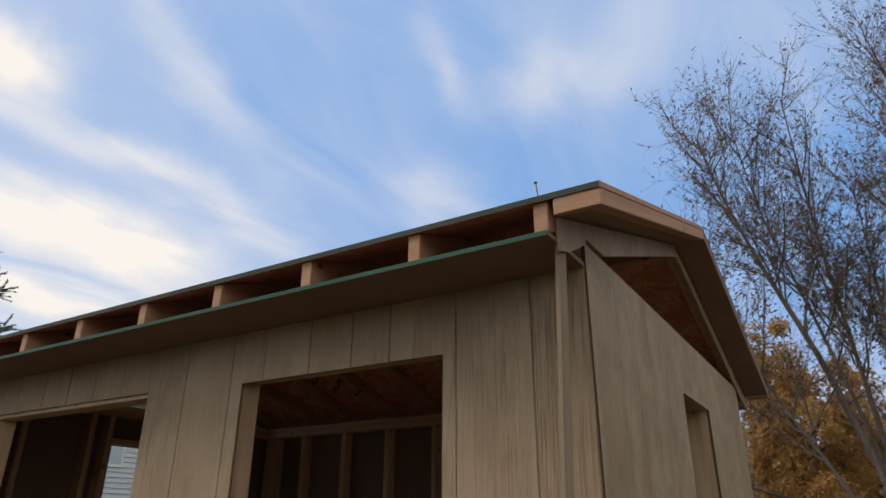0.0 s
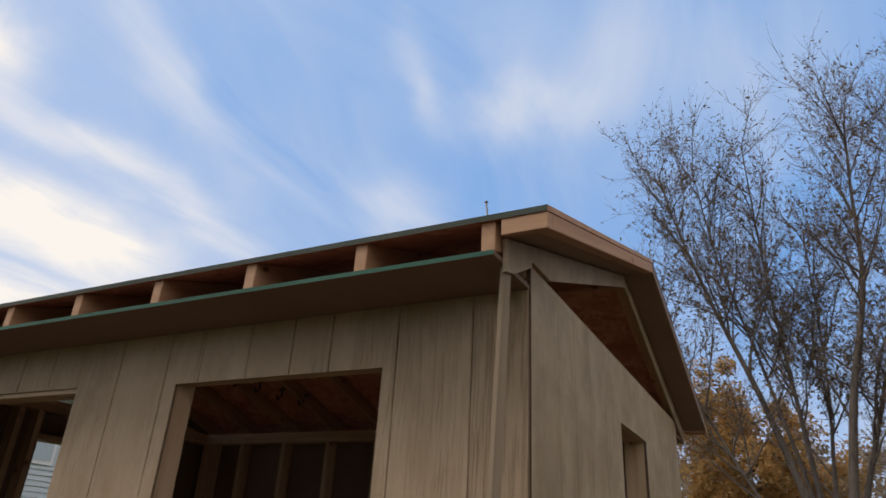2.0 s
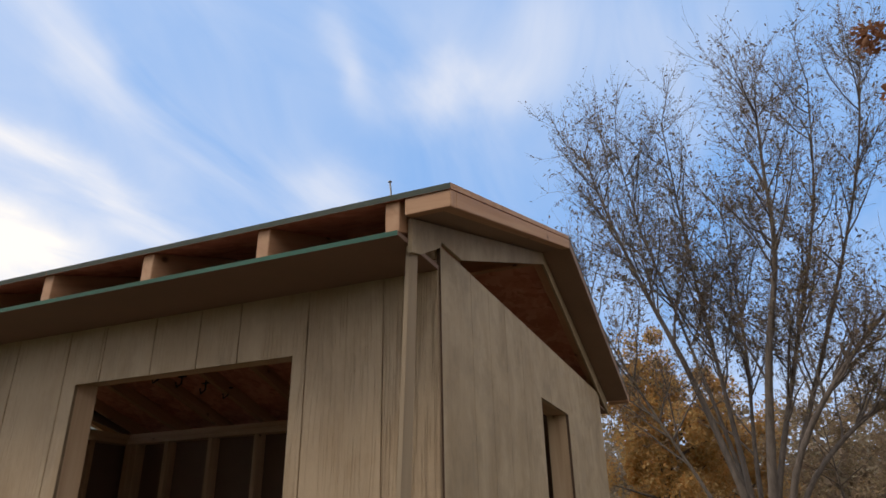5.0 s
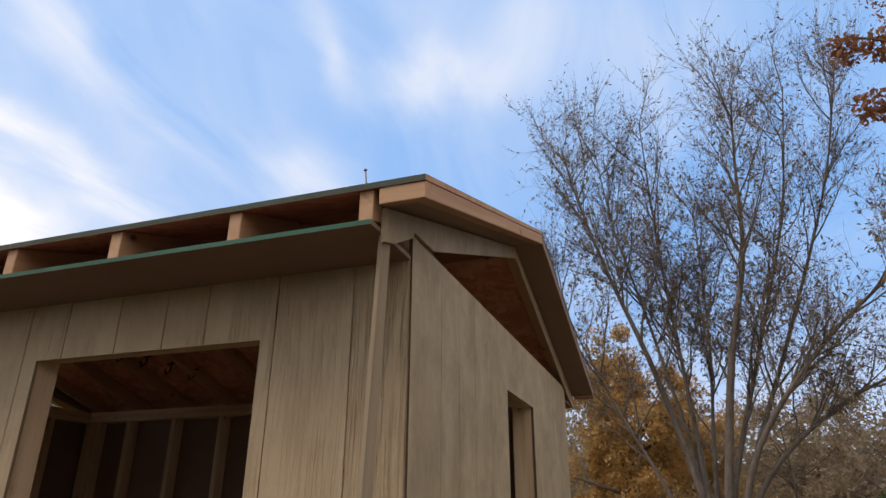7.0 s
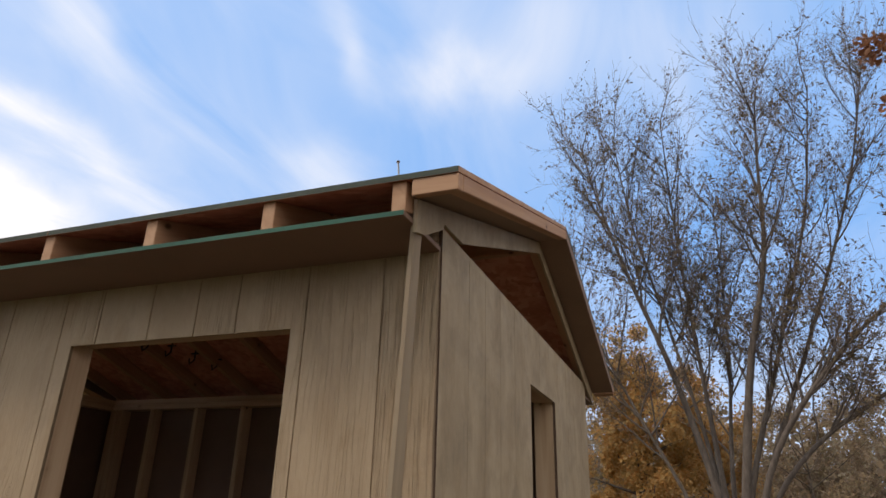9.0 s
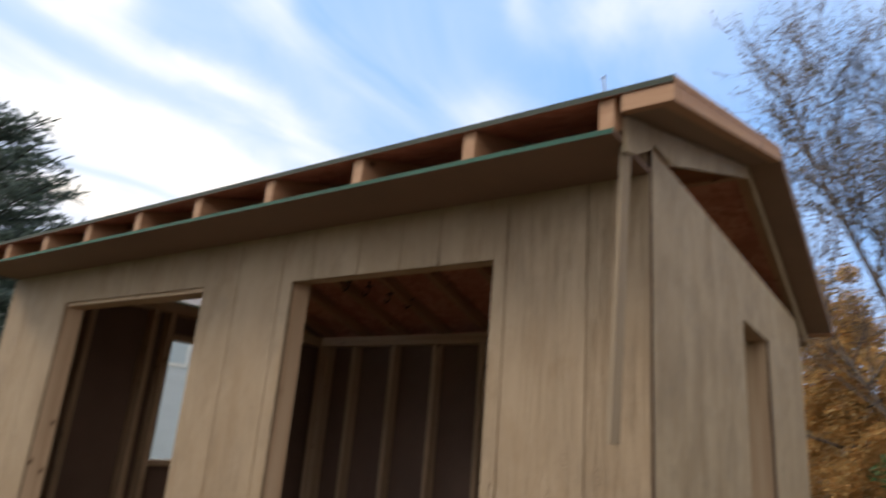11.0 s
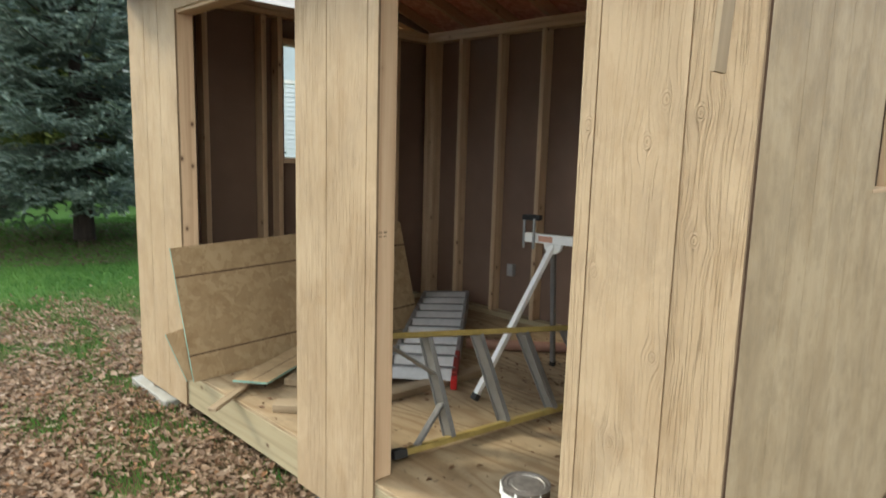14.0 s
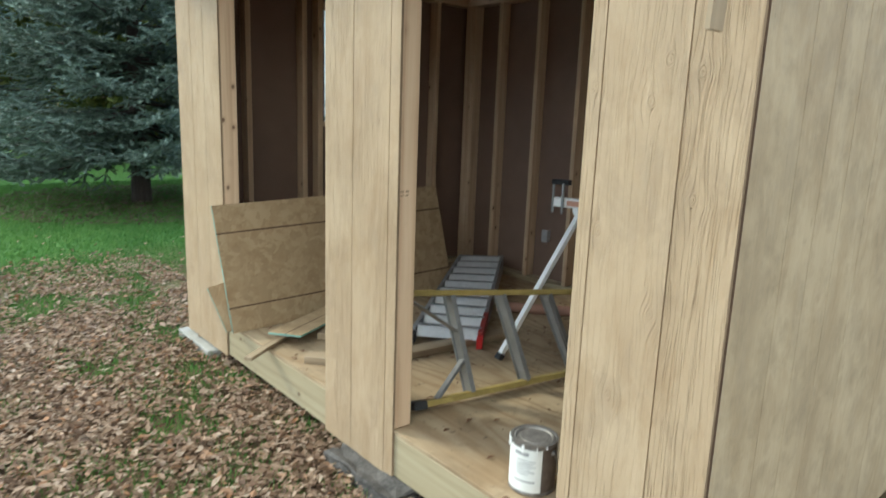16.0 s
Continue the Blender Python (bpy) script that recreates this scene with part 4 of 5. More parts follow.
hi = [bm.verts.new((CX + R_ * math.cos(a), CY + R_ * math.sin(a), CZ + 0.172)) for a in ang]
for i in range(24):
    bm.faces.new((lo[i], lo[i + 1], hi[i + 1], hi[i]))
label_ = part("paper_label", bm, M_PAPER, can, "white paper label with grey print")
for z, a0_, a1_, h in ((0.148, 262, 300, 0.012), (0.128, 268, 318, 0.003), (0.118, 268, 312, 0.003), (0.108, 268, 318, 0.003), (0.098, 268, 306, 0.003), (0.088, 268, 316, 0.003), (0.078, 268, 300, 0.003), (0.05, 262, 318, 0.006)):
    bm = bmesh.new()
    r = R_ + 0.0006
    aa = [radians(a0_ + (a1_ - a0_) * i / 8) for i in range(9)]
    lo = [bm.verts.new((CX + r * math.cos(a), CY + r * math.sin(a), CZ + z)) for a in aa]
    hi = [bm.verts.new((CX + r * math.cos(a), CY + r * math.sin(a), CZ + z + h)) for a in aa]
    for i in range(8):
        bm.faces.new((lo[i], lo[i + 1], hi[i + 1], hi[i]))
    part("print_bar", bm, M_INK, label_)
bm = bmesh.new()
ang = [radians(334 + 70 * i / 14) for i in range(15)]
lo = [bm.verts.new((CX + R_ * math.cos(a), CY + R_ * math.sin(a), CZ + 0.014)) for a in ang]
hi = [bm.verts.new((CX + R_ * math.cos(a), CY + R_ * math.sin(a), CZ + 0.172)) for a in ang]
for i in range(14):
    bm.faces.new((lo[i], lo[i + 1], hi[i + 1], hi[i]))
part("side_label", bm, plain_material("dark_brown_label", (0.11, 0.085, 0.07), 0.6, vary=0.5, scale=40.0), can, "dark brown printed side label")
# dried paint round the rim
r_drip = random.Random(11)
for i in range(9):
    a, ln = r_drip.uniform(3.6, 6.6), r_drip.uniform(0.008, 0.045)
    tube("paint_drip", can, M_WHITE, [(CX + 0.0842 * math.cos(a), CY + 0.0842 * math.sin(a), CZ + CH - 0.003), (CX + 0.0838 * math.cos(a + 0.02), CY + 0.0838 * math.sin(a + 0.02), CZ + CH - 0.003 - ln)], r_drip.uniform(0.0015, 0.004), 6)
# the wire bail hangs down one side
bail = [(CX + 0.088 * math.cos(radians(a)), CY + 0.088 * math.sin(radians(a)), CZ + 0.155 - 0.125 * math.sin(radians((a - 365) * 180 / 130))) for a in range(365, 496, 10)]
tube("bail", can, M_TIN, bail, 0.0022, 6, "wire bail handle")
for a in (365, 495):
    bm = bmesh.new()
    bmesh.ops.create_uvsphere(bm, u_segments=12, v_segments=6, radius=0.01, matrix=Matrix.Translation((CX + 0.083 * math.cos(radians(a)), CY + 0.083 * math.sin(radians(a)), CZ + 0.155)))
    part("bail_ear", bm, M_TIN, can)

outlet = thing("outlet_box", "small grey-white outlet box fixed to the wall", "outlet box", (-2.65, 2.443, 0.65))
M_GREYBOX = plain_material("grey_plastic", (0.3, 0.29, 0.29), 0.5)
box("case", outlet, M_GREYBOX, -2.673, -2.623, DEP - 0.05, DEP - 0.0115, 0.605, 0.69)
box("cover", outlet, M_GREYBOX, -2.677, -2.619, DEP - 0.055, DEP - 0.0505, 0.6, 0.695)
for z in (0.63, 0.665):
    box("socket", outlet, M_INK, -2.657, -2.639, DEP - 0.0565, DEP - 0.0552, z - 0.009, z + 0.009, 0)
roll = thing("cardboard_tube", "reddish cardboard tube lying on the floor", "tube", (-2.0, 1.8, FLOOR))
tube("tube", roll, M_TUBE, [(-2.3, 1.56, FLOOR + 0.036), (-1.62, 2.16, FLOOR + 0.036)], 0.034, 18)

for hx, hy in ((-2.78, 1.77), (-2.65, 1.85), (-2.54, 1.96), (-2.42, 2.05)):
    hk = thing("hook", "black metal hook under the roof", "hook", (hx, hy, deck_z(hy)), group="hooks under the roof")
    z = deck_z(hy)
    tube("stem", hk, M_BLACK, [(hx, hy, z + 0.001), (hx, hy, z - 0.09), (hx - 0.01, hy - 0.03, z - 0.12), (hx, hy - 0.05, z - 0.09)], 0.0055, 6)
    bm = bmesh.new()
    add_box(bm, hx - 0.03, hx + 0.03, hy - 0.008, hy + 0.008, z - 0.048, z - 0.04)
    part("crossbar", bm, M_BLACK, hk)


def block(name, label, mat, x0, x1, y0, y1, z0, z1, seed, rough=0.004):
    """A rough concrete block."""
    th = thing(name, label, "concrete block", ((x0 + x1) / 2, (y0 + y1) / 2, z0), group="blocks under the shed")
    bm = bmesh.new()
    add_box(bm, x0, x1, y0, y1, z0, z1, 0.006)
    bmesh.ops.triangulate(bm, faces=bm.faces[:])
    bmesh.ops.subdivide_edges(bm, edges=bm.edges[:], cuts=7, use_grid_fill=True)
    for v in bm.verts:
        v.co += rough * (noise.noise_vector(v.co * 18 + Vector((seed, 0, 0))) + 0.55 * noise.noise_vector(v.co * 55 + Vector((0, seed, 0))))
    part("body", bm, mat, th)


block("concrete_block", "pale concrete block under the shed corner", M_PAVER, -3.745, -3.2, -0.055, 0.18, -0.02, 0.05, 1)
block("concrete_block", "dark rough concrete block under the shed floor", M_CONCRETE, -1.68, -1.2, -0.1, 0.2, -0.02, 0.062, 2, 0.026)
block("concrete_block", "grey concrete block under the shed corner", M_CONCRETE, -0.3, 0.085, 2.15, 2.56, -0.02, 0.062, 3)

# leaves and wood chips blown onto the floor
r_chip = random.Random(5)
bm = bmesh.new()
for i in range(400):
    x, y = (r_chip.uniform(-3.2, -0.4), r_chip.uniform(0.03, 2.2)) if i < 210 else (r_chip.gauss(-1.45, 0.3), min(2.3, r_chip.gauss(1.75, 0.25)))
    a, sz = r_chip.uniform(0, 6.28), r_chip.uniform(0.006, 0.026)
    c_, s_ = math.cos(a) * sz, math.sin(a) * sz
    q = [bm.verts.new((x + u * c_ - w * s_ * 0.4, y + u * s_ + w * c_ * 0.4, FLOOR + 0.003 + 0.006 * h_)) for u, w, h_ in ((-1, 0, 0), (0, -1, 1), (1, 0, 0.3), (0, 1, 1))]
    bm.faces.new(q)
chips = part("floor_litter", bm, plain_material("dark_chip", (0.13, 0.07, 0.04), 0.8, vary=0.4), None)
tagged(chips, "dark leaf and wood scraps on the floor", "scraps", kind="stuff")


# ---- the yard: leaves, grass, trees, shrubs, a neighbour's house ----
rng = np.random.default_rng(7)


def from_arrays(name, verts, faces, material, parent=None, label="", smooth=False):
    data = bpy.data.meshes.new(name)
    data.from_pydata([tuple(v) for v in verts], [], [tuple(f) for f in faces])
    data.materials.append(material)
    if smooth:
        data.shade_smooth()
    ob = new(name, data)
    if parent is not None:
        attach(ob, parent, Matrix())
    return tagged(ob, label)


def leaf_cloud(centres, sizes, flat=0.0, curl=0.3, slim=0.5, droop=None, folds=4):
    """Folded leaves of two or four triangles at given places; flat: how far they lie level."""
    n = len(centres)
    u = rng.normal(size=(n, 3))
    u[:, 2] *= 1.0 - flat
    if droop is not None:
        u = u + np.asarray(droop)
    u /= np.linalg.norm(u, axis=1)[:, None]
    nn = rng.normal(size=(n, 3))
    nn[:, 2] += flat * 5
    w = np.cross(nn, u)
    w /= np.linalg.norm(w, axis=1)[:, None] + 1e-9
    nn = np.cross(u, w)
    s = np.asarray(sizes)[:, None]
    c = np.asarray(centres)
    k = (curl * rng.uniform(-0.5, 1.0, n))[:, None]
    if folds == 2:
        verts = np.stack([c - u * s * 0.5, c + w * s * slim * 0.5 + nn * s * k * 0.5, c + u * s * 0.5, c - w * s * slim * 0.5 + nn * s * k * 0.5], axis=1).reshape(-1, 3)
        base = np.arange(n)[:, None] * 4
        return verts, np.concatenate([base + np.array(f) for f in ((0, 1, 2), (0, 2, 3))])
    pts = np.stack([c - u * s * 0.5, c + w * s * slim * 0.5 + nn * s * k * 0.5, c + u * s * 0.5 + nn * s * k * 0.4, c - w * s * slim * 0.5 + nn * s * k * 0.5, c], axis=1)
    verts = pts.reshape(-1, 3)
    base = np.arange(n)[:, None] * 5
    faces = np.concatenate([base + np.array(f) for f in ((0, 1, 4), (1, 2, 4), (2, 3, 4), (3, 0, 4))])
    return verts, faces


class Tubes:
    """Gathers tapered round branches into one mesh."""

    def __init__(self):
        self.v, self.f, self.count = [], [], 0

    def add(self, pts, radii, sides):
        pts = np.asarray(pts, float)
        tang = np.gradient(pts, axis=0)
        tang /= np.linalg.norm(tang, axis=1)[:, None] + 1e-9
        ref = np.array([0.3, 0.9, 0.3]) if abs(tang[0, 2]) > 0.7 else np.array([0, 0, 1.0])
        u = np.cross(tang, ref)
        u /= np.linalg.norm(u, axis=1)[:, None] + 1e-9
        w = np.cross(tang, u)
        a = np.arange(sides) * 2 * np.pi / sides
        ring = np.cos(a)[None, :, None] * u[:, None] + np.sin(a)[None, :, None] * w[:, None]
        vv = pts[:, None] + ring * np.asarray(radii)[:, None, None]
        self.v.append(vv.reshape(-1, 3))
        for i in range(len(pts) - 1):
            for j in range(sides):
                p, q = self.count + i * sides + j, self.count + i * sides + (j + 1) % sides
                self.f.append((p, q, q + sides, p + sides))
        self.count += len(pts) * sides

    def mesh(self, name, material, parent, label=""):
        return from_arrays(name, np.concatenate(self.v), self.f, material, parent, label, True)


def smooth_line(ctrl, n):
    """A curve through control points, Catmull-Rom."""
    c = np.asarray(ctrl, float)
    c = np.vstack([2 * c[0] - c[1], c, 2 * c[-1] - c[-2]])
    out = []
    for s in np.linspace(0, len(c) - 3 - 1e-6, n):
        i = int(s)
        t = s - i
        p0, p1, p2, p3 = c[i:i + 4]
        out.append(0.5 * (2 * p1 + (p2 - p0) * t + (2 * p0 - 5 * p1 + 4 * p2 - p3) * t * t + (3 * p1 - p0 - 3 * p2 + p3) * t ** 3))
    return np.array(out)


def shoot(start, way, length, n, lift=0.0, wander=0.1):
    """A wandering line from start."""
    p, d, out = np.array(start, float), np.array(way, float), []
    d /= np.linalg.norm(d)
    for _ in range(n):
        out.append(p.copy())
        d = d + rng.normal(size=3) * wander + np.array([0, 0, lift])
        d /= np.linalg.norm(d)
        p = p + d * length / (n - 1)
    return np.array(out)


def bark_material(name, dark, light):
    k = Nodes(name, 0.85)
    co = k.coord((6, 6, 1.6))
    g = k.noise(co, 3.0, 6.0, 0.65)
    return k.done(k.ramp(g, (0.3, dark), (0.7, light)), g, 0.7, 0.02)


M_BARK = bark_material("grey_bark", (0.07, 0.056, 0.047), (0.165, 0.134, 0.112))
M_TWIG = bark_material("pale_twigs", (0.125, 0.098, 0.08), (0.25, 0.2, 0.163))
M_DARKBARK = bark_material("dark_bark", (0.065, 0.051, 0.042), (0.165, 0.13, 0.105))
M_SPRUCEBARK = bark_material("spruce_bark", (0.018, 0.014, 0.012), (0.05, 0.04, 0.034))
M_DRYLEAF = leaf_material("sparse_dull_leaves", (0.11, 0.075, 0.05), (0.21, 0.14, 0.085), (0.26, 0.185, 0.11), (0.16, 0.145, 0.075))
M_GOLD = leaf_material("golden_leaves", (0.46, 0.23, 0.075), (0.62, 0.37, 0.13), (0.57, 0.39, 0.16), (0.46, 0.33, 0.15), thin=0.45)
M_RUSTLEAF = leaf_material("rust_leaves", (0.2, 0.085, 0.045), (0.36, 0.15, 0.07), (0.3, 0.15, 0.08), thin=0.4)
M_BRUSH = leaf_material("brown_brush", (0.25, 0.185, 0.13), (0.38, 0.27, 0.175), (0.31, 0.26, 0.155), (0.46, 0.32, 0.18), thin=0.4)
M_FARBRUSH = leaf_material("far_brush", (0.22, 0.165, 0.12), (0.34, 0.25, 0.175), (0.28, 0.24, 0.16), (0.4, 0.28, 0.17), thin=0.4)
M_GREENLEAF = leaf_material("green_leaves", (0.03, 0.06, 0.018), (0.06, 0.11, 0.03), (0.09, 0.13, 0.04))
M_YELLOWGREEN = leaf_material("yellow_green_leaves", (0.05, 0.075, 0.02), (0.1, 0.13, 0.03), (0.16, 0.17, 0.04))
M_SHADENEEDLE = leaf_material("old_shaded_needles", (0.05, 0.08, 0.06), (0.082, 0.122, 0.096), (0.115, 0.16, 0.128), thin=0.05)
M_NEEDLE = leaf_material("blue_green_needles", (0.112, 0.165, 0.142), (0.16, 0.222, 0.193), (0.212, 0.279, 0.245), (0.3, 0.368, 0.328), thin=0.05)
M_LITTER = leaf_material("fallen_leaf", (0.1, 0.06, 0.04), (0.255, 0.165, 0.108), (0.37, 0.265, 0.188), (0.18, 0.106, 0.068), (0.47, 0.37, 0.285), (0.32, 0.16, 0.077), rough=0.7, thin=0.15)
M_GRASS = leaf_material("grass_blades", (0.04, 0.11, 0.02), (0.075, 0.18, 0.03), (0.12, 0.23, 0.05))


# the tall many-stemmed tree behind the shed, nearly bare
def bare_tree(base, stems):
    tree = thing("bare_tree", "tall many-stemmed tree, nearly bare, with sparse dull leaves", "tree", base)
    base = np.array(base)
    wood, twigs, spots = Tubes(), Tubes(), []

    def twig(start, way, length):
        line = shoot(start, way, length, 6, 0.05, 0.13)
        twigs.add(line, np.linspace(0.0048, 0.002, 6), 3)
        for _ in range(5):
            i = rng.integers(1, 5)
            w = (line[-1] - line[0]) / length + rng.normal(size=3) * 0.45
            sub = shoot(line[i], w, length * rng.uniform(0.3, 0.7), 4, 0.06, 0.12)
            twigs.add(sub, np.linspace(0.003, 0.0016, 4), 3)
            for _ in range(rng.integers(0, 6)):
                spots.append(sub[rng.integers(1, 4)] + rng.normal(size=3) * 0.03)
        for _ in range(rng.integers(0, 3)):
            spots.append(line[rng.integers(2, 6)] + rng.normal(size=3) * 0.03)

    def limb(start, way, length, radius, lift):
        line = shoot(start, way, length, 9, lift, 0.1)
        wood.add(line, np.linspace(radius, radius * 0.3, 9), 5)
        for _ in range(int(4 + length * 4.2)):
            s = rng.uniform(0.15, 1.0) * 7.9
            i = int(s)
            p = line[i] + (line[i + 1] - line[i]) * (s - i)
            d = line[i + 1] - line[i]
            d = d / np.linalg.norm(d) + rng.normal(size=3) * 0.55 + np.array([0, 0, 0.3])
            twig(p, d, rng.uniform(0.4, 1.15))

    for ctrl, r0, n_limbs in stems:
        line = smooth_line([base + np.array(c) * np.array([0.76 if c[0] < 0 else 0.88, 1.0, 0.98]) for c in ctrl], 22)
        wood.add(line, 0.66 * r0 * np.linspace(0.78, 0.1, 22) ** 1.35 + 0.007, 8)
        for _ in range(int(n_limbs * 1.15)):
            s = rng.uniform(0.28, 1.0) ** 0.8 * 20.9
            i = int(s)
            p = line[i] + (line[i + 1] - line[i]) * (s - i)
            d = line[i + 1] - line[i]
            d = d / np.linalg.norm(d)
            d = d * 0.9 + rng.normal(size=3) * np.array([0.65, 0.65, 0.15]) + np.array([0, 0, 0.25])
            limb(p, d, rng.uniform(0.8, 2.3) * (1.1 - 0.4 * s / 21), 0.022 * (1.2 - 0.6 * s / 21), 0.06)
    wood.mesh("branchwork", M_BARK, tree, "grey bark limbs")
    twigs.mesh("twig_growth", M_TWIG, tree)
    spots = np.array(spots)
    # most leaves have gone from the top
    spots = spots[rng.random(len(spots)) < np.clip(1.25 - (spots[:, 2] - 4.5) / 5.5, 0.45, 1.0)]
    v, f = leaf_cloud(spots, rng.uniform(0.05, 0.115, len(spots)), slim=0.32, droop=(0, 0, -0.6))
    from_arrays("leaves", v, f, M_DRYLEAF, tree, "sparse dull brown leaves")
    return tree


STEMS = [
    ([(0, 0, -0.1), (-0.1, 0, 1.6), (-0.9, 0.1, 4.2), (-1.75, 0.1, 6.2), (-2.4, 0.2, 8.0), (-2.75, 0.2, 9.3)], 0.17, 26),
    ([(0, 0, -0.1), (-0.1, 0.3, 2.0), (-0.3, 0.8, 4.6), (-0.5, 1.1, 7.0), (-0.6, 1.2, 10.2)], 0.14, 27),
    ([(0.1, 0, -0.1), (0.15, 0, 1.5), (0.6, -0.1, 4.2), (1.15, -0.2, 6.2), (1.3, -0.3, 8.0), (1.45, -0.3, 9.4)], 0.21, 30),
    ([(0.1, 0.1, -0.1), (0.3, 0.4, 2.0), (1.3, 0.9, 4.8), (2.3, 1.2, 7.6), (2.9, 1.3, 10.6)], 0.14, 28),
    ([(0.2, 0.1, 0), (0.6, 0.5, 2.2), (2.0, 1.0, 5.2), (3.3, 1.2, 8.2), (4.1, 1.2, 11.0)], 0.13, 28),
    ([(0.2, 0, 0.4), (0.7, -0.2, 2.6), (2.0, -0.5, 4.3), (3.6, -0.8, 5.6), (5.2, -0.9, 7.0)], 0.13, 26),
    ([(0.2, 0, 0.2), (0.8, 0.3, 2.2), (2.4, 0.6, 3.6), (4.3, 0.8, 4.4), (6.0, 0.9, 5.0)], 0.11, 22),
    ([(-0.1, 0, 0.2), (-0.8, -0.2, 2.0), (-1.8, -0.2, 3.6), (-2.6, -0.2, 5.0), (-3.1, -0.2, 6.2)], 0.08, 18),
    ([(0, 0, 0), (-0.2, 0.5, 2.4), (-0.9, 0.9, 5.2), (-1.6, 1.1, 7.6), (-2.0, 1.2, 10.0)], 0.1, 22),
    ([(0, 0.2, 0.0), (0.1, 0.9, 2.6), (0.4, 1.7, 5.2), (0.5, 2.1, 8.4)], 0.12, 22),
]
bare_tree((1.0, 10.6, 0.0), STEMS)


def leafy_tree(name, label, base, height, radius, stem, material, bark, count, size, low=0.25, limbs=16, boughs=()):
    """A tree in leaf: trunk, limbs, and leaves in uneven clumps with gaps."""
    tree = thing(name, label, "tree" if height > 3 else "shrub", base)
    b = np.array(base, float)
    wood, spots = Tubes(), []
    top = b + np.array([rng.normal() * 0.1 * radius, rng.normal() * 0.1 * radius, height])
    line = smooth_line([b - np.array([0, 0, 0.1]), b + (top - b) * 0.5 + rng.normal(size=3) * 0.06 * radius, b + (top - b) * 0.93], 12)
    wood.add(line, np.linspace(stem, stem * 0.15, 12), 7)
    clumps = []
    for i in range(limbs):
        s = low + (0.95 - low) * (i + 0.5) / limbs
        p = line[min(11, int(s * 11))]
        a = i * 2.4 + rng.uniform(-0.4, 0.4)
        reach = radius * (0.45 + 0.65 * math.sin(math.pi * min(1, 0.25 + 0.75 * (1 - (s - low) / (1 - low))))) * rng.uniform(0.7, 1.1)
        way = np.array([math.cos(a), math.sin(a), rng.uniform(0.25, 0.9)])
        arm = shoot(p, way, reach, 6, 0.03, 0.12)
        wood.add(arm, np.linspace(stem * 0.35, stem * 0.08, 6), 4)
        for _ in range(5):
            clumps.append((arm[rng.integers(2, 6)] + rng.normal(size=3) * radius * 0.14, radius * rng.uniform(0.1, 0.26)))
    clumps.append((line[-1], radius * 0.25))
    for tip in boughs:
        root = line[7]
        arm = smooth_line([root, root * 0.5 + np.array(tip) * 0.5 + np.array([0, 0, 0.25]), tip], 12)
        wood.add(arm, np.linspace(stem * 0.3, 0.008, 12), 5)
        for q in np.linspace(0.72, 1.0, 7):
            clumps.append((arm[min(11, int(q * 11))] + rng.normal(size=3) * 0.1, 0.22))
    for c, r in clumps:
        k = int(count / len(clumps))
        q = rng.normal(size=(k, 3))
        q /= np.linalg.norm(q, axis=1)[:, None]
        spots.append(c + q * r * rng.uniform(0.15, 1.1, (k, 1)) ** 0.6)
    spots = np.concatenate(spots)
    spots = spots[spots[:, 2] > 0.03]
    wood.mesh("trunk", bark, tree)
    v, f = leaf_cloud(spots, rng.uniform(0.6, 1.3, len(spots)) * size, slim=0.6, folds=2)
    from_arrays("crown", v, f, material, tree)
    return tree


leafy_tree("maple_tree", "maple in orange and gold autumn leaf", (-1.3, 20.0, 0), 6.2, 2.3, 0.16, M_GOLD, M_BARK, 46000, 0.12, 0.06, 36)
leafy_tree("maple_tree", "smaller maple in golden autumn leaf", (1.2, 24.0, 0), 5.2, 2.2, 0.14, M_GOLD, M_BARK, 26000, 0.12, 0.06, 28)
leafy_tree("oak_tree", "oak with rust-brown autumn leaves", (8.3, 7.9, 0), 9.6, 4.3, 0.22, M_RUSTLEAF, M_DARKBARK, 26000, 0.085, 0.3, 24, ((3.05, 6.0, 7.15), (3.25, 6.35, 6.3)))
for bx, by, hh, rr, mat, lab in ((3.2, 19.5, 4.9, 2.2, M_BRUSH, "brown brushy shrub at the yard's edge"), (6.2, 21.0, 5.8, 2.6, M_BRUSH, "brown brushy shrub at the yard's edge"),
                                 (9.2, 20.0, 5.4, 2.6, M_BRUSH, "brown brushy shrub at the yard's edge"), (-4.0, 24.0, 4.2, 2.4, M_BRUSH, "brown brushy shrub at the yard's edge"),
                                 (4.6, 17.2, 1.9, 1.2, M_GREENLEAF, "dull green shrub among brown brush"), (2.0, 16.5, 2.2, 1.2, M_BRUSH, "low brown shrub under a tree"),
                                 (-0.45, 5.4, 1.35, 0.7, M_GREENLEAF, "green leafy shrub behind the shed"), (0.55, 7.0, 1.5, 0.8, M_GREENLEAF, "green leafy shrub behind the shed")):
    leafy_tree("shrub", lab, (bx, by, 0), hh, rr, 0.05, mat, M_DARKBARK, 16000 if hh > 3 else 7000, 0.085 if hh > 1.6 else 0.06, 0.03, 22 if hh > 3 else 14)


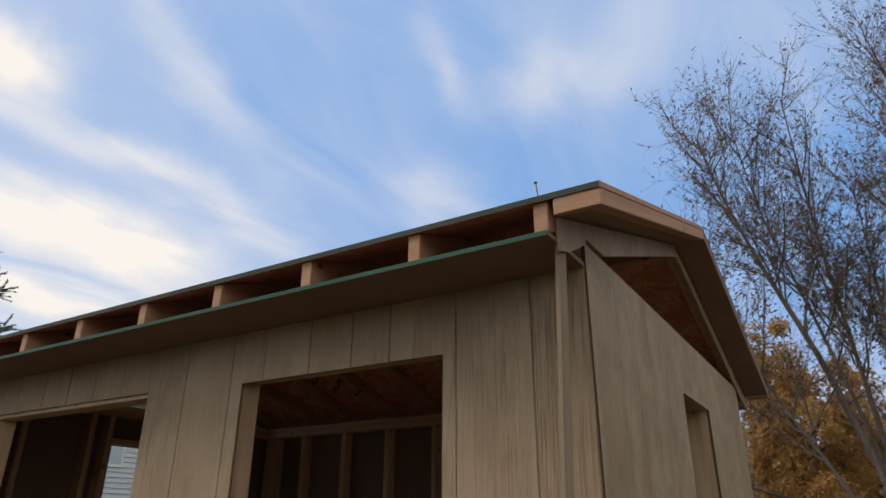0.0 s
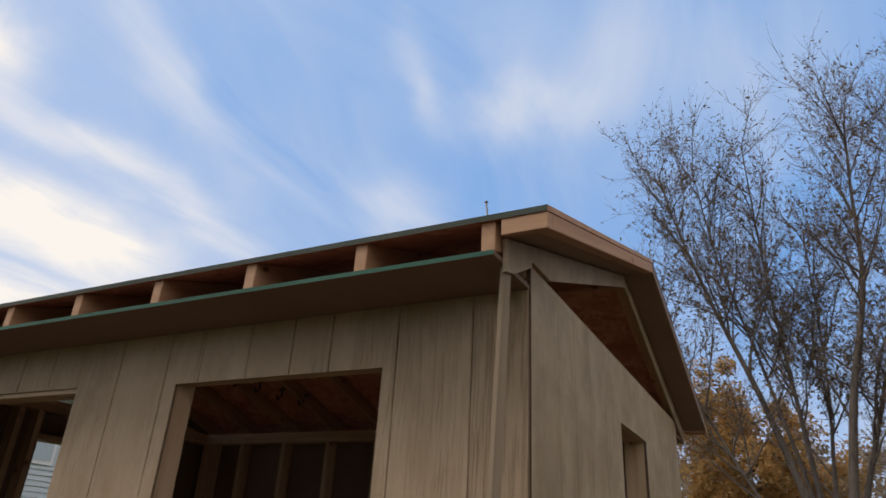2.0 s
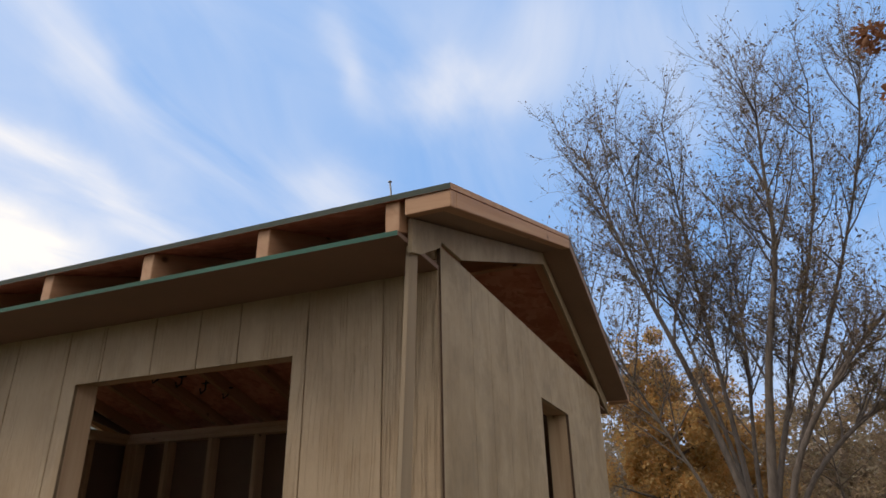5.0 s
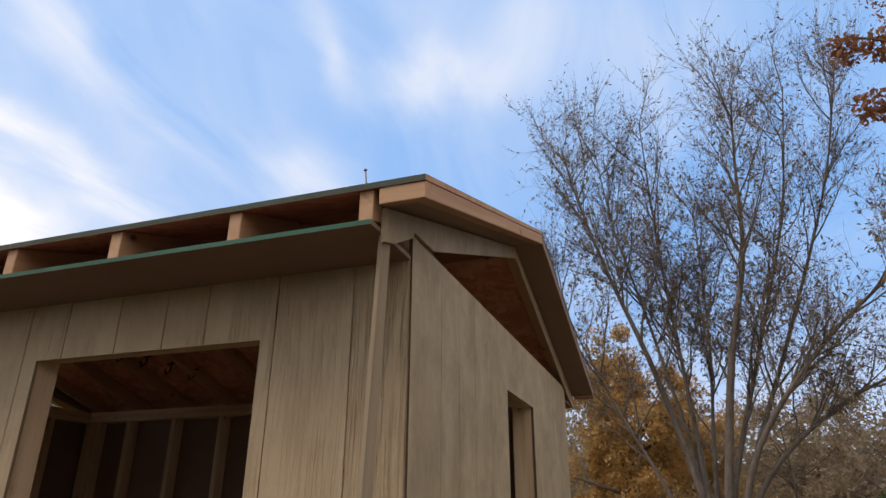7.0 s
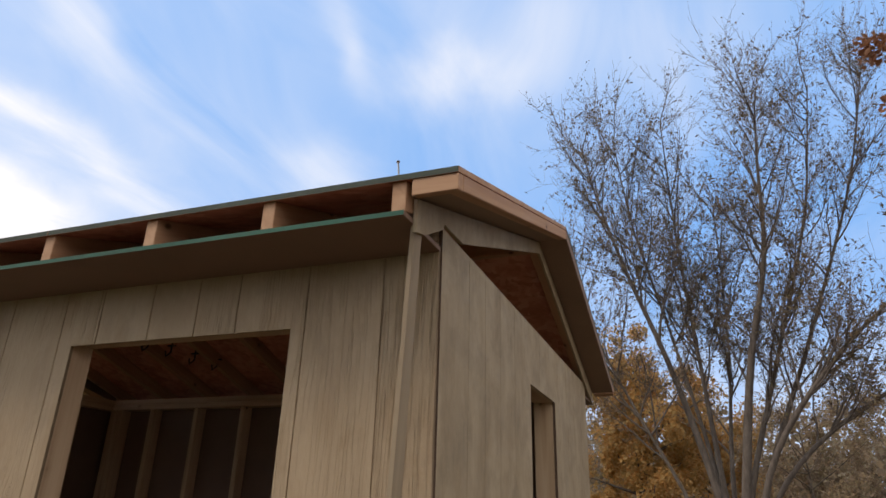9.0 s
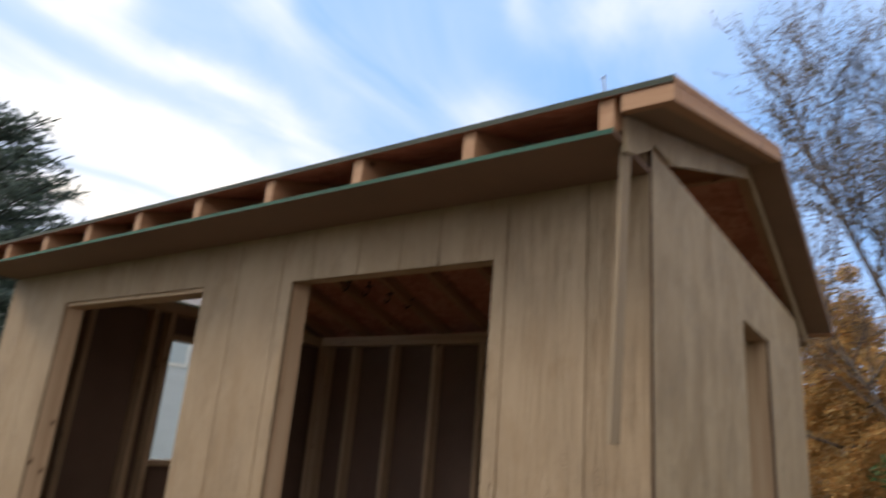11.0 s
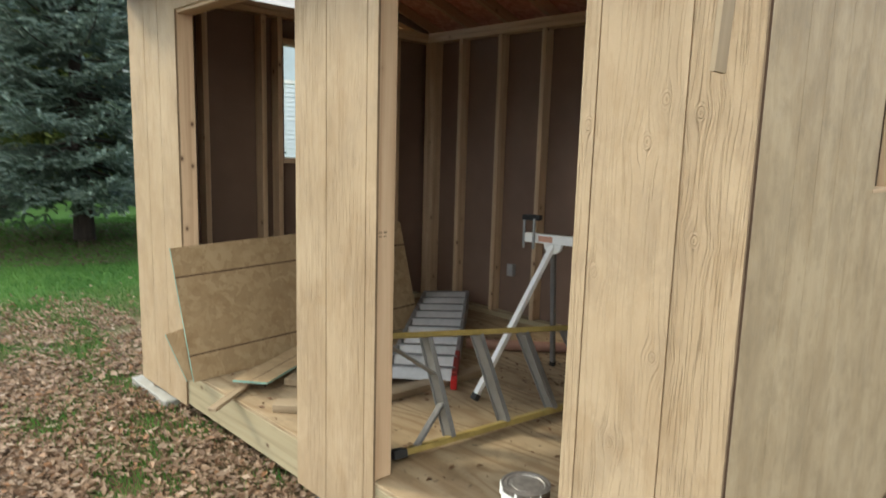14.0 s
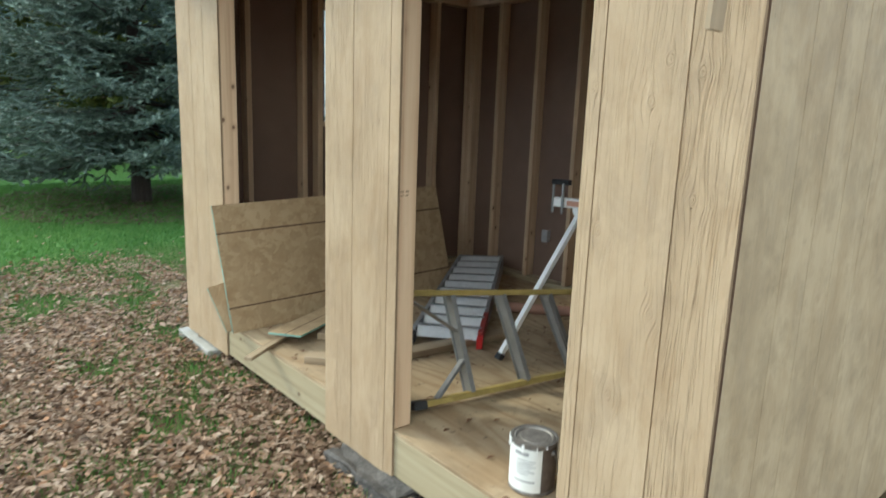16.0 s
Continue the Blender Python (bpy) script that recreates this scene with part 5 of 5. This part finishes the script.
# blue spruce on the lawn
def spruce(label, base, height, reach, clear, tiers, gap, dense):
    """Boughs in tiers, each a flat drooping spray of bottle-brush shoots."""
    tree = thing("blue_spruce", label, "spruce", base)
    b = np.array(base, float)
    trunk, boughs = Tubes(), Tubes()
    trunk.add([b + np.array([0, 0, z]) for z in (-0.1, 0.3, height * 0.5, height * 0.98)], [height * 0.028, height * 0.025, height * 0.014, 0.01], 9)
    starts, ends, fresh = [], [], []
    up3 = np.array([0, 0, 1.0])

    def brush(p, d, ln, new_growth=False):
        d = d / np.linalg.norm(d)
        starts.append(p), ends.append(p + d * ln), fresh.append(new_growth)

    for t in range(tiers):
        s = (t + 0.3 * rng.uniform(-1, 1)) / tiers
        z = clear + (height - clear) * max(0.0, s)
        n = 9 if s < 0.5 else 7
        for j in range(n):
            a = 2 * math.pi * (j + rng.uniform(-0.3, 0.3)) / n + t * 0.7
            L = (reach * (1 - s) ** 0.72 + 0.15) * rng.uniform(0.72, 1.12)
            out = np.array([math.cos(a), math.sin(a), 0])
            z0 = z + rng.uniform(-0.13, 0.13)
            sag = rng.uniform(0.2, 0.4) * (1 - 0.9 * s)
            qs = np.linspace(0, 1, 8)
            line = b + up3 * z0 + out * L * qs[:, None] + up3 * (L * (-sag * qs + 0.75 * sag * qs ** 3 + 0.6 * s * qs))[:, None]
            boughs.add(line, np.linspace(0.024, 0.005, 8), 4)
            side = np.cross(out, up3)
            count = max(4, int(L / gap))
            for m_ in range(count):
                q = 0.12 + 0.88 * (m_ + rng.uniform(0, 0.6)) / count
                f = min(6.99, q * 7)
                i = int(f)
                p = line[i] + (line[i + 1] - line[i]) * (f - i)
                fwd = line[i + 1] - line[i]
                fwd = fwd / np.linalg.norm(fwd)
                ln = (0.16 + 0.66 * (1 - q) * min(1.0, L / 1.6)) * rng.uniform(0.75, 1.15)
                for sg in (-1, 1):
                    d = fwd * 0.85 + side * sg * 0.85 + up3 * rng.uniform(-0.42, 0.12)
                    brush(p, d, ln)
                    d = d / np.linalg.norm(d)
                    # shoots off the shoot
                    for w in np.arange(0.22, 0.97, 0.19 / max(ln, 0.19)):
                        e = p + d * ln * w
                        for s2 in (-1, 1):
                            brush(e, d * 0.8 + np.cross(d, up3) * s2 * 0.62 + up3 * rng.uniform(-0.35, 0.5), 0.21 * rng.uniform(0.7, 1.25) * (1.25 - 0.45 * w), q > 0.35 and w > 0.4)
            brush(line[6], line[7] - line[6], L / 7 * 1.25, True)
    starts, ends, fresh = np.array(starts), np.array(ends), np.array(fresh)
    # each shoot carries short stiff needles all round
    way = ends - starts
    ln = np.linalg.norm(way, axis=1)
    per = np.maximum(8, (ln * dense * np.where(fresh, 2.3, 1.1)).astype(int))
    idx = np.repeat(np.arange(len(ln)), per)
    n = len(idx)
    d = way[idx] / ln[idx][:, None]
    u = np.cross(d, [0.2, 0.3, 1.0])
    u /= np.linalg.norm(u, axis=1)[:, None]
    v = np.cross(d, u)
    t = rng.uniform(0, 1, n)[:, None]
    a = rng.uniform(0, 2 * np.pi, n)[:, None]
    c = starts[idx] + way[idx] * t
    o = np.cos(a) * u + np.sin(a) * v
    tip = c + (o * 0.72 + d * 0.7) * rng.uniform(0.032, 0.05, (n, 1))
    wd = np.cross(o, d) * 0.0095
    need_v = np.stack([c - wd, c + wd, tip], axis=1).reshape(-1, 3)
    trunk.mesh("trunk", M_SPRUCEBARK, tree)
    boughs.mesh("branchwork", M_SPRUCEBARK, tree)
    # inner needles darker: older growth, and shade inside the boughs put into colour
    young = fresh[idx]
    for which, mat, lab in ((~young, M_SHADENEEDLE, "dark green older needles with inner shade in their colour"), (young, M_NEEDLE, "pale blue-green shoot tips")):
        vv = need_v.reshape(-1, 3, 3)[which].reshape(-1, 3)
        from_arrays("needles", vv, np.arange(len(vv)).reshape(-1, 3), mat, tree, lab)
    return n


spruce("large blue spruce with sweeping branches standing on the lawn", (-10.37, 1.6, 0), 5.9, 2.95, 1.04, 17, 0.18, 150)
spruce("tall dark spruce further back on the lawn", (-17.5, -0.5, 0), 7.0, 3.6, 0.7, 20, 0.28, 85)
leafy_tree("garden_tree", "broad tree with dull yellow-green leaves beyond the lawn", (-20.0, -6.0, 0), 6.0, 3.4, 0.16, M_YELLOWGREEN, M_DARKBARK, 26000, 0.21, 0.05, 26)
leafy_tree("garden_tree", "broad tree with dull yellow-green leaves beyond the lawn", (-20.5, 4.4, 0), 5.2, 2.8, 0.14, M_YELLOWGREEN, M_DARKBARK, 26000, 0.2, 0.03, 26)
leafy_tree("garden_tree", "broad tree with dull yellow-green leaves beyond the lawn", (-21.5, 2.8, 0), 6.2, 3.4, 0.16, M_YELLOWGREEN, M_DARKBARK, 30000, 0.21, 0.05, 26)

# ring of dropped needles and twigs under the spruce, dark also for its shade
rr_, aa_ = 2.3 * rng.random(9000) ** 0.6, rng.uniform(0, 2 * np.pi, 9000)
spots = np.stack([-10.37 + rr_ * np.cos(aa_), 1.6 + rr_ * np.sin(aa_), rng.uniform(0.012, 0.05, 9000)], axis=1)
v, f = leaf_cloud(spots, rng.uniform(0.02, 0.09, 9000), flat=0.85, slim=0.3, folds=2)
M_DUFF = leaf_material("needle_duff", (0.05, 0.035, 0.022), (0.09, 0.062, 0.04), (0.12, 0.085, 0.055), thin=0.0)
tagged(from_arrays("dropped_needles", v, f, M_DUFF), "brown dropped needles that also darken the shade under the spruce", "dropped needles", kind="stuff")

# far woods all round, beyond count; behind the view they are added, unseen
spots = []
for i in range(260):
    a = rng.uniform(0, 2 * np.pi)
    d = rng.uniform(42, 60)
    c = np.array([d * math.cos(a), d * math.sin(a), 0])
    # the unseen woods behind stand taller, to cut light from the low sky
    hh = rng.uniform(2.2, 5.0) * (1.5 if c[0] < -20 else 1.0) * (1.8 if c[0] > -15 and (abs(c[1]) > 5 or c[0] > 25) else 1.0)
    q = rng.normal(size=(230, 3)) * np.array([1.6, 1.6, hh * 0.33]) + np.array([0, 0, hh * 0.5])
    spots.append(c + q[(q[:, 2] > 0) & (q[:, 2] < hh)])
for i in range(190):
    a = rng.uniform(radians(35), radians(118))
    d = rng.uniform(34, 46)
    c = np.array([d * math.cos(a), d * math.sin(a), 0])
    hh = rng.uniform(4.5, 7.5)
    q = rng.normal(size=(320, 3)) * np.array([1.5, 1.5, hh * 0.3]) + np.array([0, 0, hh * 0.45])
    spots.append(c + q[(q[:, 2] > 0) & (q[:, 2] < hh)])
spots = np.concatenate(spots)
v, f = leaf_cloud(spots, rng.uniform(0.25, 0.6, len(spots)), slim=0.7, folds=2)
tagged(from_arrays("far_woods", v, f, M_FARBRUSH), "distant brown autumn woods", "woods", kind="stuff")


def in_shed(x, y):
    return (x > -3.66) & (x < 0.0) & (y > 0.06) & (y < 2.45)


# fallen leaves, thick round the shed and thinning out on the lawn
def litter(n, x0, x1, y0, y1, keep):
    x, y = rng.uniform(x0, x1, n), rng.uniform(y0, y1, n)
    ok = keep(x, y) & ~in_shed(x, y)
    x, y = x[ok], y[ok]
    return np.stack([x, y, rng.uniform(0.004, 0.035, len(x))], axis=1)


def patchy(x, y):
    """Where the leaves lie thin and grass comes through."""
    return np.array([noise.noise(Vector((a * 1.1, b * 1.6, 3.0))) + 0.6 * noise.noise(Vector((a * 3.1, b * 3.7, 9.0))) for a, b in zip(x, y)])


near = litter(112000, -6.9, 1.6, -4.0, 0.5, lambda x, y: (patchy(x, y) < 0.02 + 0.4 * rng.random(len(x))) & (rng.random(len(x)) < np.clip((x + 6.9) / 1.5, 0.0, 1) ** 1.3 * np.clip((1.7 - x) / 1.7, 0, 1) ** 0.7 * np.clip((y + 4.0) / 1.6, 0, 1)))
side = litter(9000, 0.0, 3.5, 0.0, 6.0, lambda x, y: rng.random(len(x)) < 0.8)
wide_ = litter(60000, -11, 9, -12, 11, lambda x, y: rng.random(len(x)) < np.clip(1.15 - np.hypot((x + 1.0) / 9.0, (y + 1.0) / 9.5), 0.0, 1) * (x > -6.3))
far = litter(900, -11, -5.5, -5, 6, lambda x, y: rng.random(len(x)) < np.clip((x + 11) / 6, 0.05, 1))
spots = np.concatenate([near, side, far])
v, f = leaf_cloud(spots, 0.016 + 0.046 * rng.random(len(spots)) ** 1.4, flat=0.8, curl=0.8, slim=0.55)
v2, f2 = leaf_cloud(wide_, 0.02 + 0.05 * rng.random(len(wide_)), flat=0.8, curl=0.8, slim=0.6, folds=2)
v, f = np.concatenate([v, v2]), np.concatenate([f, f2 + len(v)])
tagged(from_arrays("fallen_leaves", v, f, M_LITTER), "dry tan and brown fallen leaves", "fallen leaves", kind="stuff")


def blades(x, y, height):
    n = len(x)
    c = np.stack([x, y, np.full(n, -0.003)], axis=1)
    a = rng.uniform(0, 2 * np.pi, n)
    w = np.stack([np.cos(a), np.sin(a), np.zeros(n)], axis=1) * 0.0035
    tip = c + np.stack([rng.normal(size=n) * 0.02, rng.normal(size=n) * 0.02, height], axis=1)
    v_ = np.stack([c - w, c + w, tip], axis=1).reshape(-1, 3)
    return v_, np.arange(n * 3).reshape(-1, 3)


x1, y1 = rng.uniform(-6.5, 1.5, 110000), rng.uniform(-4.0, 0.2, 110000)
pt = patchy(x1, y1)
ok = (pt > rng.uniform(-0.25, 0.2, len(pt))) & ~in_shed(x1, y1)
x1, y1 = x1[ok], y1[ok]
x2, y2 = rng.uniform(-13.5, -5.4, 190000), rng.uniform(-4.5, 6.0, 190000)
x3, y3 = rng.uniform(0.0, 3.0, 8000), rng.uniform(0.3, 8.0, 8000)
x4, y4 = rng.uniform(-9, 9, 60000), rng.uniform(-11, 10, 60000)
ok = ((x4 > 1.5) | (y4 < -3.9) | (y4 > 2.6)) & ~in_shed(x4, y4)
x4, y4 = x4[ok], y4[ok]
ok = patchy(x4 * 0.6, y4 * 0.6) > -0.1
x4, y4 = x4[ok], y4[ok]
gx, gy = np.concatenate([x1, x2, x3, x4]), np.concatenate([y1, y2, y3, y4])
v, f = blades(gx, gy, rng.uniform(0.025, 0.06, len(gx)))
tagged(from_arrays("grass", v, f, M_GRASS), "short green lawn grass", "grass", kind="stuff")

# the neighbour's house, seen through the far window hole
M_VINYL = plain_material("white_vinyl", (0.58, 0.63, 0.67), 0.5, vary=0.05, scale=4.0)
M_ROOF = plain_material("grey_brown_shingle", (0.3, 0.27, 0.25), 0.85, 0.0, 0.25, 9.0)
house = thing("neighbour_house", "neighbouring house with white lap siding", "house", (-15, 7.5, 0))
box("wall", house, M_VINYL, -18.0, -12.03, 4.9, 17.0, -0.05, 4.1, 0)
for i in range(40):
    z = 0.1 + i * 0.098
    bm = bmesh.new()
    pts = [(-12.004, z), (-12.028, z), (-12.028, z + 0.0985), (-12.025, z + 0.0985)]
    va = [bm.verts.new((x, 4.9, zz)) for x, zz in pts]
    vb = [bm.verts.new((x, 17.0, zz)) for x, zz in pts]
    bm.faces.new(va), bm.faces.new(vb)
    for j in range(4):
        bm.faces.new((va[j], vb[j], vb[(j + 1) % 4], va[(j + 1) % 4]))
    part("siding_board", bm, M_VINYL, house)
bm = bmesh.new()
for y in (4.6, 17.3):
    for x, z in ((-11.7, 4.11), (-15.0, 5.6), (-18.3, 4.11)):
        bm.verts.new((x, y, z))
bm.verts.ensure_lookup_table()
for fc in ((0, 1, 2), (5, 4, 3), (0, 3, 4, 1), (1, 4, 5, 2), (0, 2, 5, 3)):
    bm.faces.new([bm.verts[i] for i in fc])
part("roof", bm, M_ROOF, house, "grey-brown shingled roof")
# one of its windows, the pane coloured pale as if it reflected sky
wn_ = box("window", house, M_WHITE, -12.03, -11.985, 5.55, 6.66, 2.83, 3.85, 0.004, "white-framed window")
box("blind", wn_, plain_material("pale_sky_pane", (0.5, 0.58, 0.64), 0.4, vary=0.08), -11.9848, -11.98, 5.61, 6.6, 2.9, 3.79, 0, "window pane coloured pale blue as reflected sky")
